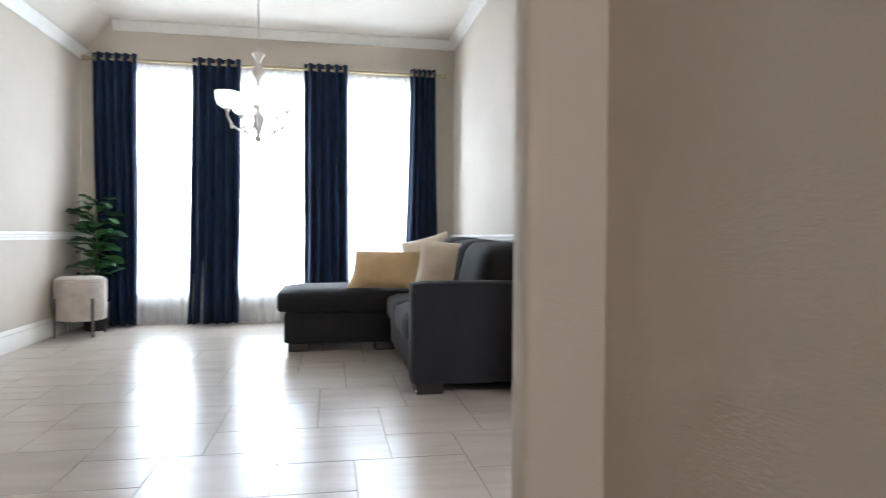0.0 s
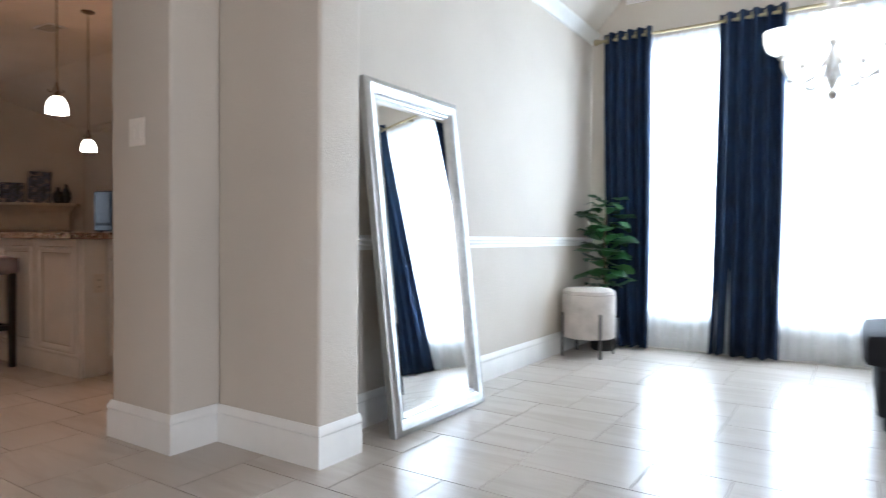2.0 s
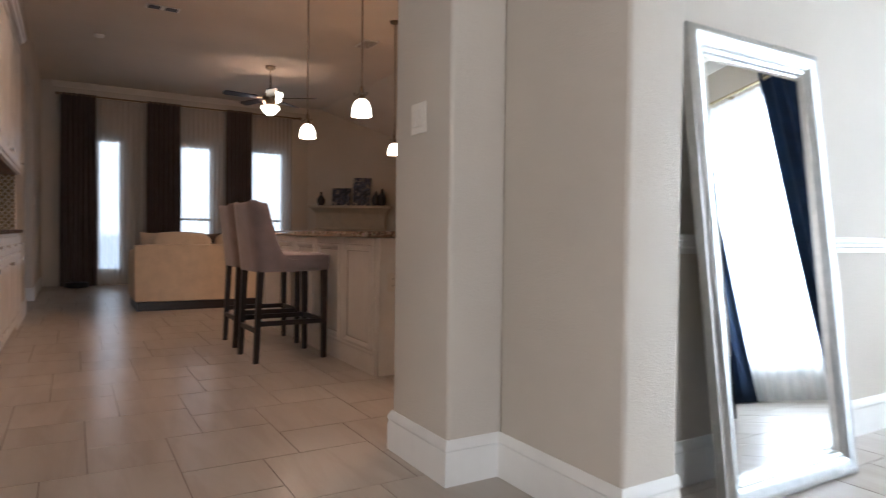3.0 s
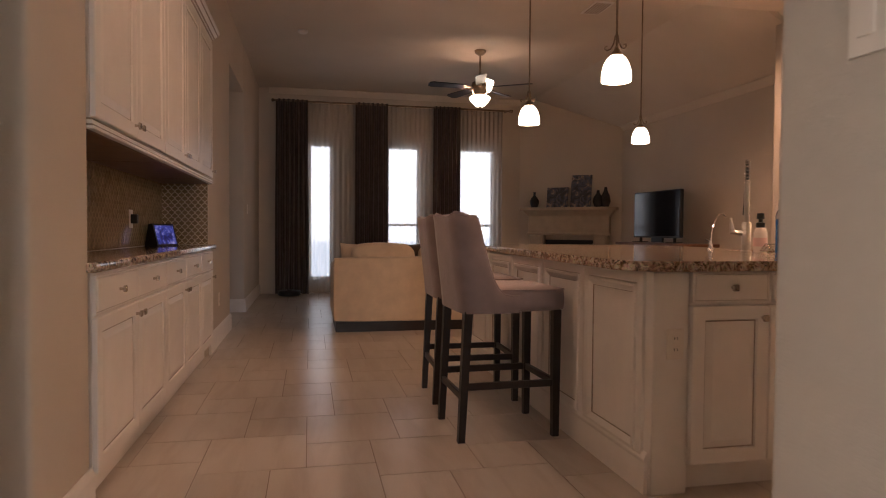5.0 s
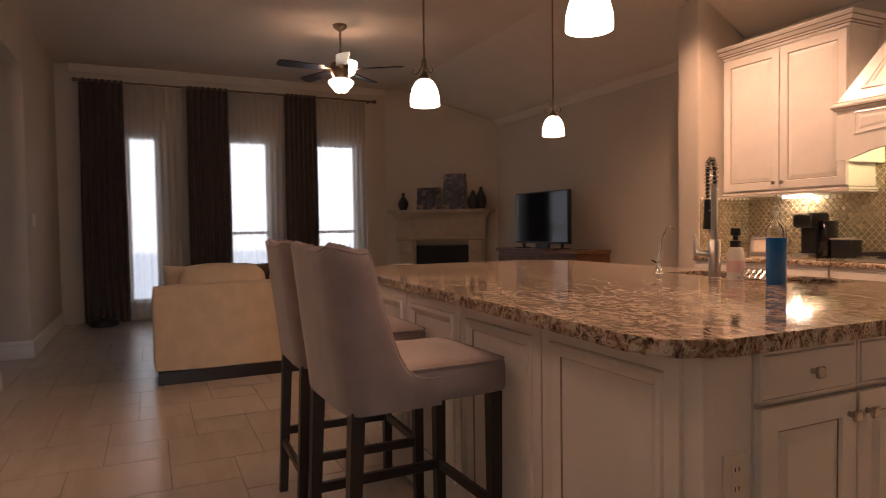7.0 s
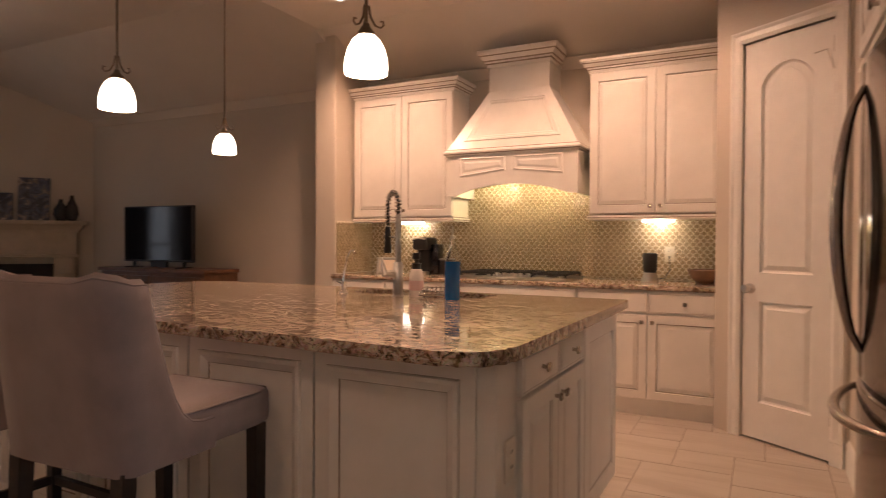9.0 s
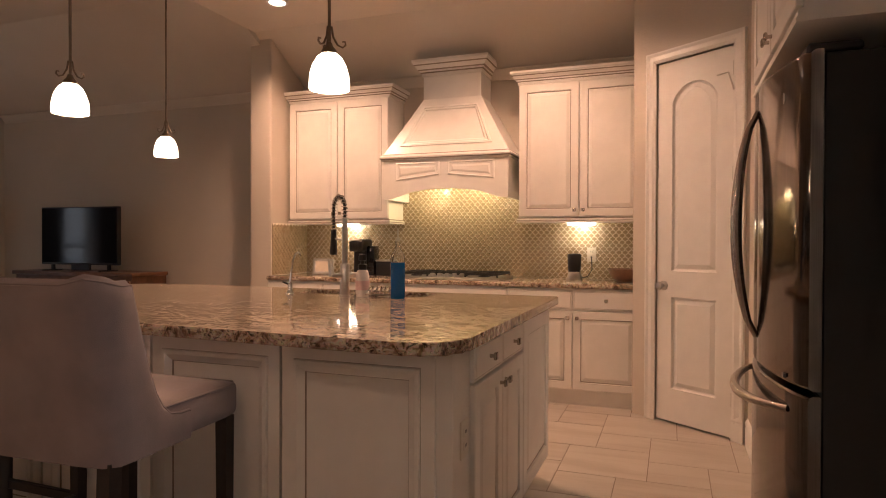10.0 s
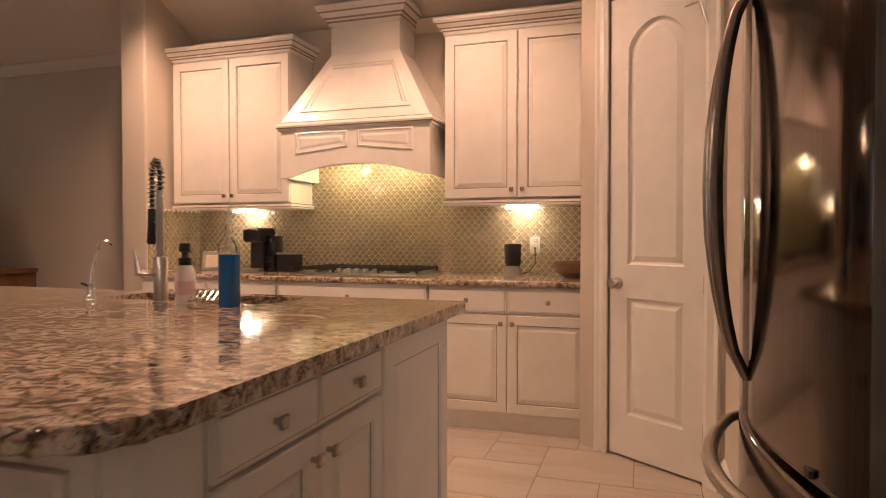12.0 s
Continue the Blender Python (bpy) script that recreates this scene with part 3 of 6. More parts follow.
# living room drapes, rod along y
for k, (a, b) in enumerate([(1.80, 2.30), (3.05, 3.58), (4.34, 4.80)]):
    t = thing("curtain", pose(XW + 0.14, (a + b) / 2, 0.004, 0, 0, 90), "dark brown lined curtain panel hanging to the floor", "curtain", "brown curtains")
    part("cloth", drape_mesh(b - a, b - a + 0.04, 3.1, 7, 0.035, 0.2, 40 + k), BROWNDRAPE, t, smooth=60)
for k, (a, b) in enumerate([(2.28, 3.10), (3.56, 4.36), (4.78, 5.55)]):
    t = thing("sheer_curtain", pose(XW + 0.09, (a + b) / 2, 0.01, 0, 0, 90), "ivory sheer curtain before a living room window", "curtain", "ivory sheers")
    part("cloth", drape_mesh(b - a, b - a, 3.06, 10, 0.014, 0.2, 50 + k), SHEER2, t, smooth=60)
curtain_rod(pose(XW + 0.14, 1.80, 3.08, 0, 0, 90), 3.85, 0.014, BRONZE, "dark metal curtain rod above the living room windows")

# ---- front room ----


def sofa_foot(bm, x, y, w=0.16, d=0.16, h=0.07):
    return bm_box(bm, x, x + w, y, y + d, 0, h, 0.008)


def sectional():
    """Charcoal sofa along the right wall with a chaise at its far end. Local: x from the front edge to the wall, y along the wall."""
    s = thing("sectional_sofa", pose(1.44, 3.74, 0), "charcoal woven sectional sofa with chaise and scatter cushions", "sofa")
    W, L = 0.85, 2.24
    part("arm", move(hump(W, 0.17, 0.585, 0.03, 0.004), Matrix.Translation((W / 2, 0.085, 0.055))), CHARCOAL, s)
    part("arm", move(hump(W, 0.15, 0.585, 0.03, 0.004), Matrix.Translation((W / 2, L - 0.075, 0.055))), CHARCOAL, s)
    part("base", box(0.02, W, 0.15, L - 0.1, 0.07, 0.27, 0.015, 2), CHARCOAL, s)
    part("back_frame", move(hump(0.12, L - 0.2, 0.56, 0.05, 0.01), Matrix.Translation((W - 0.06, L / 2, 0.07))), CHARCOAL, s)
    part("seat_cushion", move(hump(0.66, 0.63, 0.19, 0.06, 0.03), Matrix.Translation((0.31, 0.49, 0.26))), CHARCOAL, s)
    part("seat_cushion", move(hump(0.66, 0.63, 0.19, 0.06, 0.03), Matrix.Translation((0.31, 1.12, 0.26))), CHARCOAL, s)
    part("chaise_base", box(-0.80, 0.04, 1.44, L, 0.07, 0.30, 0.02, 2), CHARCOAL, s)
    part("chaise_cushion", move(hump(1.56, 0.84, 0.19, 0.06, 0.015), Matrix.Translation((-0.08, 1.84, 0.29))), CHARCOAL, s)
    slant = Matrix.Identity(4); slant[0][2] = 0.24
    for k, y in enumerate((0.51, 1.16, 1.81)):
        part("back_cushion", move(hump(0.33, 0.655, 0.405 + 0.012 * k, 0.07, 0.022), Matrix.Translation((0.545, y, 0.445)) @ slant @ Matrix.Rotation(radians(1.5 - 2 * k), 4, "X")), CHARCOAL, s)
    for x, y in ((0.03, 0.02), (W - 0.2, 0.02), (-0.77, 1.47), (-0.10, 1.47), (-0.77, L - 0.2), (W - 0.2, L - 0.2)):
        part("foot", sofa_foot(bmesh.new(), x, y), DARKWOOD, s)
    return s


sectional()


def pillow(w, h, t=0.16, seed=0):
    """A scatter cushion standing in the x z plane, knife edged, with dented corners."""
    bm = bmesh.new(); n = 14; grid = {}
    for side in (1, -1):
        for i in range(n + 1):
            for j in range(n + 1):
                u, v = i / n * 2 - 1, j / n * 2 - 1
                edge = (1 - u * u) * (1 - v * v)
                th = t / 2 * edge ** 0.42 if edge > 0 else 0
                pin = 1 - 0.07 * (1 - abs(u) ** 3)
                x = u * w / 2 * (1 - 0.07 * (1 - v * v)); z = v * h / 2 * (1 - 0.07 * (1 - u * u))
                y = side * (th + 0.006 * noise.noise(Vector((u * 2.5, v * 2.5, seed + side))) * (edge > 0.05))
                key = (i, j, side if 0 < i < n and 0 < j < n else 0)
                if key not in grid: grid[key] = bm.verts.new((x, y, z + h / 2))
        for i in range(n):
            for j in range(n):
                q = [grid[(a, b, side if 0 < a < n and 0 < b < n else 0)] for a, b in ((i, j), (i + 1, j), (i + 1, j + 1), (i, j + 1))]
                bm.faces.new(q if side < 0 else q[::-1])
    return bm


def scatter(at, w, h, mat, label, seed, t=0.17):
    ob = link("scatter_cushion", pillow(w, h, t, seed), mat, 60); ob.matrix_basis = at
    return tagged(ob, label, "cushion", "cushions on the sofa")


scatter(pose(1.39, 5.17, 0.485, -32, 0, -22), 0.58, 0.35, YELLOW, "mustard velvet lumbar cushion lying on the chaise", 1)
scatter(pose(1.79, 4.72, 0.455, -20, 4, -25), 0.47, 0.44, IVORY, "ivory velvet cushion leaning on the sofa", 2)
scatter(pose(1.82, 5.56, 0.49, -18, -14, -30), 0.46, 0.44, IVORY, "pale ivory cushion in the sofa corner", 3)


def standing_mirror():
    """A silver framed floor mirror leaning on the wall. Local: x across, z up, facing -y."""
    w, h = 0.80, 1.67
    m = Matrix.Translation((-1.20, 4.20, 0.0)) @ Matrix.Rotation(radians(90), 4, "Z") @ Matrix.Rotation(radians(-7.0), 4, "X")
    t = thing("floor_mirror", m, "tall silver framed mirror leaning against the wall", "mirror")
    prof = [(0, 0), (0, 0.035), (0.012, 0.045), (0.03, 0.05), (0.055, 0.042), (0.07, 0.028), (0.078, 0.030), (0.088, 0.024), (0.094, 0.012), (0.094, 0.004), (0.09, 0)]
    bm = bmesh.new(); loops = []
    for inset, out in prof:
        a, b, z0, z1 = -w / 2 + inset, w / 2 - inset, inset, h - inset
        loops.append([bm.verts.new((x, -out, z)) for x, z in ((a, z0), (b, z0), (b, z1), (a, z1))])
    for p, q in zip(loops, loops[1:] + loops[:1]):
        for i in range(4): bm.faces.new((p[i], p[(i + 1) % 4], q[(i + 1) % 4], q[i]))
    part("frame", bm, SILVER, t, smooth=30)
    g = bmesh.new(); lo = []
    for inset, out in ((0.088, 0.010), (0.115, 0.0135)):
        a, b, z0, z1 = -w / 2 + inset, w / 2 - inset, inset, h - inset
        lo.append([g.verts.new((x, -out, z)) for x, z in ((a, z0), (b, z0), (b, z1), (a, z1))])
    for i in range(4): g.faces.new((lo[0][i], lo[0][(i + 1) % 4], lo[1][(i + 1) % 4], lo[1][i]))
    g.faces.new(lo[1])
    part("glass", g, MIRROR, t, "bevelled mirror glass", smooth=None)
    part("backing", box(-w / 2 + 0.01, w / 2 - 0.01, -0.004, 0.008, 0.01, h - 0.01), DARKWOOD, t)
    return t


standing_mirror()


def pouf(x, y):
    t = thing("round_stool", pose(x, y, 0), "round beige velvet stool on slim metal legs", "stool")
    part("seat", lathe([(0, 0.14), (0.19, 0.14), (0.205, 0.15), (0.208, 0.30), (0.208, 0.46), (0.203, 0.475), (0.207, 0.482), (0.20, 0.505), (0.17, 0.522), (0, 0.53)], 40), POUF, t)
    for k in range(4):
        a = radians(45 + 90 * k); c, q = math.cos(a), math.sin(a)
        part("leg", move(box(-0.012, 0.012, -0.005, 0.005, 0, 0.34, 0.002), Matrix.Translation((0.214 * c, 0.214 * q, 0)) @ Matrix.Rotation(a + math.pi / 2, 4, "Z")), GUNMETAL, t)
    return t


pouf(-1.195, 6.30)


def fiddle_plant(x, y):
    t = thing("fiddle_leaf_plant", pose(x, y, 0), "potted fiddle leaf plant with glossy green leaves", "plant")
    part("pot", lathe([(0, 0), (0.09, 0), (0.105, 0.02), (0.12, 0.26), (0.116, 0.27), (0.108, 0.26), (0, 0.25)], 24), BLACK, t)
    part("trunk", tube([(0, 0, 0.24), (0.01, 0, 0.5), (-0.01, 0.01, 0.8), (0.01, 0, 1.15)], [0.016, 0.014, 0.011, 0.006], 8), BARK, t)
    bm = bmesh.new(); rnd = random.Random(5)
    for k in range(64):
        z = 0.50 + 0.74 * (k / 64); az = k * 2.4 + rnd.uniform(-0.3, 0.3); L = rnd.uniform(0.15, 0.22) * (1.0 - 0.25 * (z > 1.1)); wd = L * 0.34
        tilt = radians(rnd.uniform(-5, 45)); r0 = rnd.uniform(0.02, 0.06)
        m = Matrix.Translation((0, 0, z)) @ Matrix.Rotation(az, 4, "Z") @ Matrix.Translation((r0, 0, 0)) @ Matrix.Rotation(-tilt, 4, "Y") @ Matrix.Rotation(radians(rnd.uniform(-25, 25)), 4, "X")
        rows = []
        for i, (u, wv) in enumerate(((0, 0.05), (0.15, 0.35), (0.4, 0.72), (0.65, 1.0), (0.85, 0.85), (1.0, 0.12))):
            rows.append([bm.verts.new(m @ Vector((u * L, s * wd * wv, -0.28 * L * u * u + (0.16 if s else 0) * wd * wv + 0.01 * math.sin(u * 9 + k)))) for s in (-1, -0.0, 1)])
        for a, b in zip(rows, rows[1:]):
            for j in range(2): bm.faces.new((a[j], a[j + 1], b[j + 1], b[j]))
    part("leaves", bm, LEAF, t, smooth=60)
    return t


fiddle_plant(-1.17, 6.60)


def chandelier(x, y):
    DZ = -0.085
    t = thing("chandelier", pose(x, y, DZ), "lit five arm nickel chandelier with white glass bowls", "chandelier")
    part("chain", tube([(0, 0, CF - DZ), (0, 0, 2.42)], 0.006, 8), STEEL, t)
    part("canopy", lathe([(0, 0), (0.065, 0), (0.06, -0.02), (0.02, -0.035), (0, -0.035)], 20, at=(0, 0, CF - DZ)), STEEL, t)
    part("hub", lathe([(0, 2.45), (0.012, 2.44), (0.02, 2.42), (0.05, 2.40), (0.03, 2.37), (0.015, 2.33), (0.045, 2.28), (0.05, 2.25), (0.02, 2.20), (0.016, 1.98), (0.035, 1.93), (0.04, 1.86), (0.025, 1.80), (0.012, 1.77), (0.03, 1.745), (0.022, 1.725), (0, 1.71)], 20), STEEL, t)
    for k in range(5):
        a = radians(200 + 72 * k); c, q = math.cos(a), math.sin(a)
        pts = [(r * c, r * q, z) for r, z in ((0.03, 1.93), (0.08, 1.84), (0.15, 1.80), (0.20, 1.83), (0.235, 1.90), (0.235, 1.96))]
        part("arm", tube(pts, 0.009, 8), STEEL, t)
        sh = part("shade", lathe([(0.015, 1.955), (0.04, 1.96), (0.073, 1.985), (0.088, 2.03), (0.092, 2.08), (0.088, 2.08), (0.084, 2.03), (0.068, 1.99), (0.038, 1.968), (0.0, 1.966)], 22, at=(0.235 * c, 0.235 * q, 0)), SHADE_DAY, t, "lit white glass bowl")
        part("cup", lathe([(0, 1.93), (0.018, 1.935), (0.022, 1.955), (0, 1.958)], 14, at=(0.235 * c, 0.235 * q, 0)), STEEL, t)
        part("drop", lathe([(0, 1.80), (0.012, 1.815), (0.014, 1.83), (0, 1.85)], 10, at=(0.2 * c, 0.2 * q, 0)), STEEL, t)
    return t


chandelier(0.43, 5.37)

# ---- kitchen cabinets ----


def knob(parent, x, z, y=-0.02, mat=None):
    """A small square nickel knob on a door or drawer front."""
    bm = lathe([(0, 0), (0.007, 0), (0.006, 0.012), (0.0085, 0.016)], 10)
    bm_box(bm, -0.0135, 0.0135, -0.0135, 0.0135, 0.016, 0.027, 0.003)
    return part("knob", move(bm, Matrix.Translation((x, y, z)) @ Matrix.Rotation(radians(90), 4, "X")), mat or PEWTER, parent, "square nickel knob")


def front(parent, name, x, z, w, h, knob_at=None, rail=0.06, t=0.02, arch=0):
    d = part(name, panel(w, h, t, rail, arch), CAB, parent, smooth=20, at=pose(x, 0, z))
    if knob_at: knob(d, knob_at[0], knob_at[1], -t)
    return d


def drawer(parent, x, z, w, h):
    rings = [(0, 0, 0), (0, 0.015, 0), (0.004, 0.0165, 0), (0.009, 0.0165, 0), (0.010, 0.0155, 0), (0.013, 0.02, 0), (0.015, 0.02, 0)]
    d = part("drawer", panel(w, h, rings=rings, glaze=(3,)), CAB, parent, smooth=20, at=pose(x, 0, z))
    knob(d, 0, h / 2, -0.02); return d


def base_unit(at, w, depth, label, doors=2, drawers=2, toe=True, h=0.875, z0=0.11, plinth=0.0, group="base cabinets", dh=0.145, top=0.012):
    """A floor cabinet: back at y = depth, fronts look to -y; at: the middle of its front edge on the floor."""
    c = thing("base_cabinet", at, label, "cabinet", group)
    bm = bm_box(bmesh.new(), -w / 2, w / 2, 0.001, depth, z0, h); 
    part("body", bm, CAB, c)
    part("toe_kick", box(-w / 2, w / 2, plinth, depth, 0, z0), CAB, c)
    gap = 0.0025; ztop = h - top
    dh = dh if drawers else 0
    for i in range(drawers):
        dw = w / drawers; drawer(c, -w / 2 + dw * (i + 0.5), ztop - dh, dw - 2 * gap, dh)
    for i in range(doors):
        dw = w / doors; hh = ztop - dh - (0.012 if drawers else 0) - z0 - 0.01
        side = 1 if i % 2 == 0 else -1
        kx = side * (dw / 2 - 0.035) if doors > 1 else dw / 2 - 0.035
        front(c, "door", -w / 2 + dw * (i + 0.5), z0 + 0.01, dw - 2 * gap, hh, (kx, hh - 0.05), 0.055)
    return c


CORNICE = [(-0.004, 0), (0.010, 0), (0.012, 0.018), (0.022, 0.024), (0.024, 0.034), (0.034, 0.040), (0.050, 0.062), (0.058, 0.068), (0.062, 0.078), (0.066, 0.082), (0.066, 0.098), (-0.004, 0.098)]


def wall_unit(at, w, depth, z0, z1, label, doors=2, ends=(True, True), group="wall cabinets", rail=0.06):
    """A wall cabinet with a stepped cornice; at: the middle of its front edge on the floor below."""
    c = thing("wall_cabinet", at, label, "cabinet", group)
    part("body", box(-w / 2, w / 2, 0.001, depth, z0, z1), CAB, c)
    zt = z1 - 0.10
    for i in range(doors):
        dw = w / doors; side = 1 if i % 2 == 0 else -1
        front(c, "door", -w / 2 + dw * (i + 0.5), z0 + 0.045, dw - 0.008, zt - z0 - 0.055, (side * (dw / 2 - 0.035), 0.05), rail)
    lp = [(w / 2, depth, z0), (w / 2, 0, z0), (-w / 2, 0, z0), (-w / 2, depth, z0)]
    LIGHT = [(-0.004, -0.001), (0.018, -0.001), (0.020, 0.008), (0.014, 0.016), (0.014, 0.03), (0.008, 0.038), (-0.004, 0.038)]
    cp = [(w / 2, depth, z1 - 0.097), (w / 2, 0, z1 - 0.097), (-w / 2, 0, z1 - 0.097), (-w / 2, depth, z1 - 0.097)]
    if not ends[0]: lp, cp = lp[:3], cp[:3]
    if not ends[1]: lp, cp = lp[1:], cp[1:]
    part("light_rail", sweep(LIGHT, lp, glaze=(2, 4)), CAB, c, smooth=25)
    if group == "buffet wall cabinets": part("underside", box(-w / 2 + 0.004, w / 2 - 0.004, 0.010, depth - 0.004, z0 - 0.006, z0 - 0.001), WOOD, c, "brown wooden underside")
    part("cornice", sweep(CORNICE, cp, glaze=(2, 4, 6)), CAB, c, smooth=25)
    return c


KF = YK - 0.635                      # front of the kitchen base cabinets
base_unit(pose(-5.76, KF, 0), 1.12, 0.63, "cream raised panel base cabinet beside the stub wall", 2, 2, plinth=0.012)
base_unit(pose(-4.655, KF, 0), 1.07, 0.63, "cream raised panel base cabinet under the cooktop", 2, 1, plinth=0.012)
base_unit(pose(-3.613, KF, 0), 0.99, 0.63, "cream raised panel base cabinet by the pantry door", 2, 2, plinth=0.012)
wall_unit(pose(-5.79, YK - 0.325, 0), 1.02, 0.32, 1.385, 2.61, "cream raised panel wall cabinet with cornice", ends=(True, True))
wall_unit(pose(-3.613, YK - 0.325, 0), 0.98, 0.32, 1.385, 2.61, "cream raised panel wall cabinet with cornice over the counter", ends=(True, False))


def slab(poly, z0, z1, bevel=0.012, hole=None):
    bm = prism(poly, z0, z1)
    es = [e for e in bm.edges if abs(e.verts[0].co.z - e.verts[1].co.z) < 1e-6]
    bmesh.ops.bevel(bm, geom=es, offset=bevel, segments=3, affect="EDGES", profile=0.5)
    return bm


tagged(link("countertop", slab([(-6.325, KF - 0.03), (-3.105, KF - 0.03), (-3.105, YK - 0.002), (-6.325, YK - 0.002)], 0.876, 0.914), GRANITE, 40), "polished brown speckled granite worktop along the wall", "countertop")


def hood():
    """The mantel hood: arched apron, tapered chimney and cornice."""
    w, d = 1.10, 0.50
    t = thing("range_hood", pose(-4.70, YK - d, 0), "cream wooden mantel range hood with arched apron", "range hood")
    # apron: arched board in front, straight sides
    bm = bmesh.new(); k = 16; lo = []; hi = []
    for i in range(k + 1):
        u = i / k; x = -w / 2 + w * u
        e = 0.10
        v = min(1, max(0, (u - e) / (1 - 2 * e)))
        z = 1.585 + 0.085 * math.sin(math.pi * v) ** 0.6 * (0 < v < 1)
        lo.append((x, z)); hi.append((x, 1.93))
    fa = [[bm.verts.new((x, y, z)) for x, z in lo] for y in (0, 0.03)]; fb = [[bm.verts.new((x, y, z)) for x, z in hi] for y in (0, 0.03)]
    for i in range(k):
        bm.faces.new((fa[0][i], fa[0][i + 1], fb[0][i + 1], fb[0][i])); bm.faces.new((fa[1][i + 1], fa[1][i], fb[1][i], fb[1][i + 1]))
        bm.faces.new((fa[0][i + 1], fa[0][i], fa[1][i], fa[1][i + 1])); bm.faces.new((fb[0][i], fb[0][i + 1], fb[1][i + 1], fb[1][i]))
    for i in (0, k): bm.faces.new((fa[0][i], fb[0][i], fb[1][i], fa[1][i]))
    part("apron", bm, CAB, t)
    for s in (-1, 1):
        part("apron_side", box(s * w / 2, s * (w / 2 - 0.03), 0.03, d, 1.585, 1.93), CAB, t)
        rings = [(0, 0, 1), (0, 0.004, 1), (0.012, 0.009, 1), (0.016, 0.005, 1), (0.034, 0.003, 1), (0.05, 0.009, 1), (0.052, 0.009, 1)]
        # sunk panels with curved foot
        pb = bmesh.new(); loops = []
        for inset, out, _ in rings:
            pw, x0 = 0.40, s * 0.235
            a, b = x0 - pw / 2 + inset, x0 + pw / 2 - inset
            pts = [(b + (a - b) * i / 8, 1.895 - inset) for i in range(9)]
            for i in range(9):
                x = a + (b - a) * i / 8; rise = 0.05 * (1 - ((abs(x) - 0.03) / 0.42)) if True else 0
                pts.append((x, 1.735 + inset + max(0, rise) * 0.9))
            loops.append([pb.verts.new((x, -out, z)) for x, z in pts])
        for p, q in zip(loops, loops[1:]):
            for i in range(len(p)): pb.faces.new((p[i], p[(i + 1) % len(p)], q[(i + 1) % len(p)], q[i]))
        pb.faces.new(loops[-1])
        part("apron_panel", pb, CAB, t, smooth=25)
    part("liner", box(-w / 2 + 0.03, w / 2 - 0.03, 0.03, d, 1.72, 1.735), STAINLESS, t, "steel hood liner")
    MOULD = [(-0.004, 0), (0.012, 0), (0.016, 0.012), (0.026, 0.018), (0.030, 0.03), (0.022, 0.04), (0.012, 0.05), (0.004, 0.058), (-0.004, 0.058)]
    part("moulding", sweep(MOULD, [(w / 2, d, 1.91), (w / 2, 0, 1.91), (-w / 2, 0, 1.91), (-w / 2, d, 1.91)], glaze=(2, 6)), CAB, t, smooth=25)
    # tapered chimney
    z0, z1, w1, y1 = 1.965, 2.46, 0.52, 0.20
    bm = bmesh.new()
    A = [bm.verts.new(p) for p in ((-w / 2, 0, z0), (w / 2, 0, z0), (w / 2, d, z0), (-w / 2, d, z0))]
    B = [bm.verts.new(p) for p in ((-w1 / 2, y1, z1), (w1 / 2, y1, z1), (w1 / 2, d, z1), (-w1 / 2, d, z1))]
    for i in range(4): bm.faces.new((A[i], A[(i + 1) % 4], B[(i + 1) % 4], B[i]))
    bm.faces.new(B); bm.faces.new(A[::-1])
    part("chimney", bm, CAB, t)
    # trapezoid bead on the slope
    def on(u, v, o):
        z = z0 + (z1 - z0) * v; ww = (w + (w1 - w) * v) / 2; y = y1 * v
        n = Vector((0, -(z1 - z0), y1)).normalized()
        return Vector((u * ww, y, z)) + n * o
    bead = bmesh.new(); loops = []
    for i0, o in ((0.0, 0.0), (0.0, 0.008), (0.018, 0.012), (0.026, 0.007), (0.04, 0.007), (0.05, 0.002), (0.052, 0.0)):
        loops.append([bead.verts.new(on(u * (0.80 - i0 * 2.2), v0 + (i0 if v0 < 0.5 else -i0) * 1.6, o)) for u, v0 in ((-1, 0.14), (1, 0.14), (1, 0.86), (-1, 0.86))])
    for p, q in zip(loops, loops[1:]):
        for i in range(4): bead.faces.new((p[i], p[(i + 1) % 4], q[(i + 1) % 4], q[i]))
    part("bead", bead, CAB, t, smooth=25)
    part("neck", box(-w1 / 2, w1 / 2, y1, d, z1, 2.70), CAB, t)
    C2 = [(o * 1.25, u * 1.35) for o, u in CORNICE]
    part("cornice", sweep(C2, [(w1 / 2, d, 2.66), (w1 / 2, y1, 2.66), (-w1 / 2, y1, 2.66), (-w1 / 2, d, 2.66)], glaze=(2, 4, 6)), CAB, t, smooth=25)
    part("top", box(-w1 / 2 - 0.06, w1 / 2 + 0.06, y1 - 0.06, d, 2.785, 2.795), CAB, t)
    return t


hood()


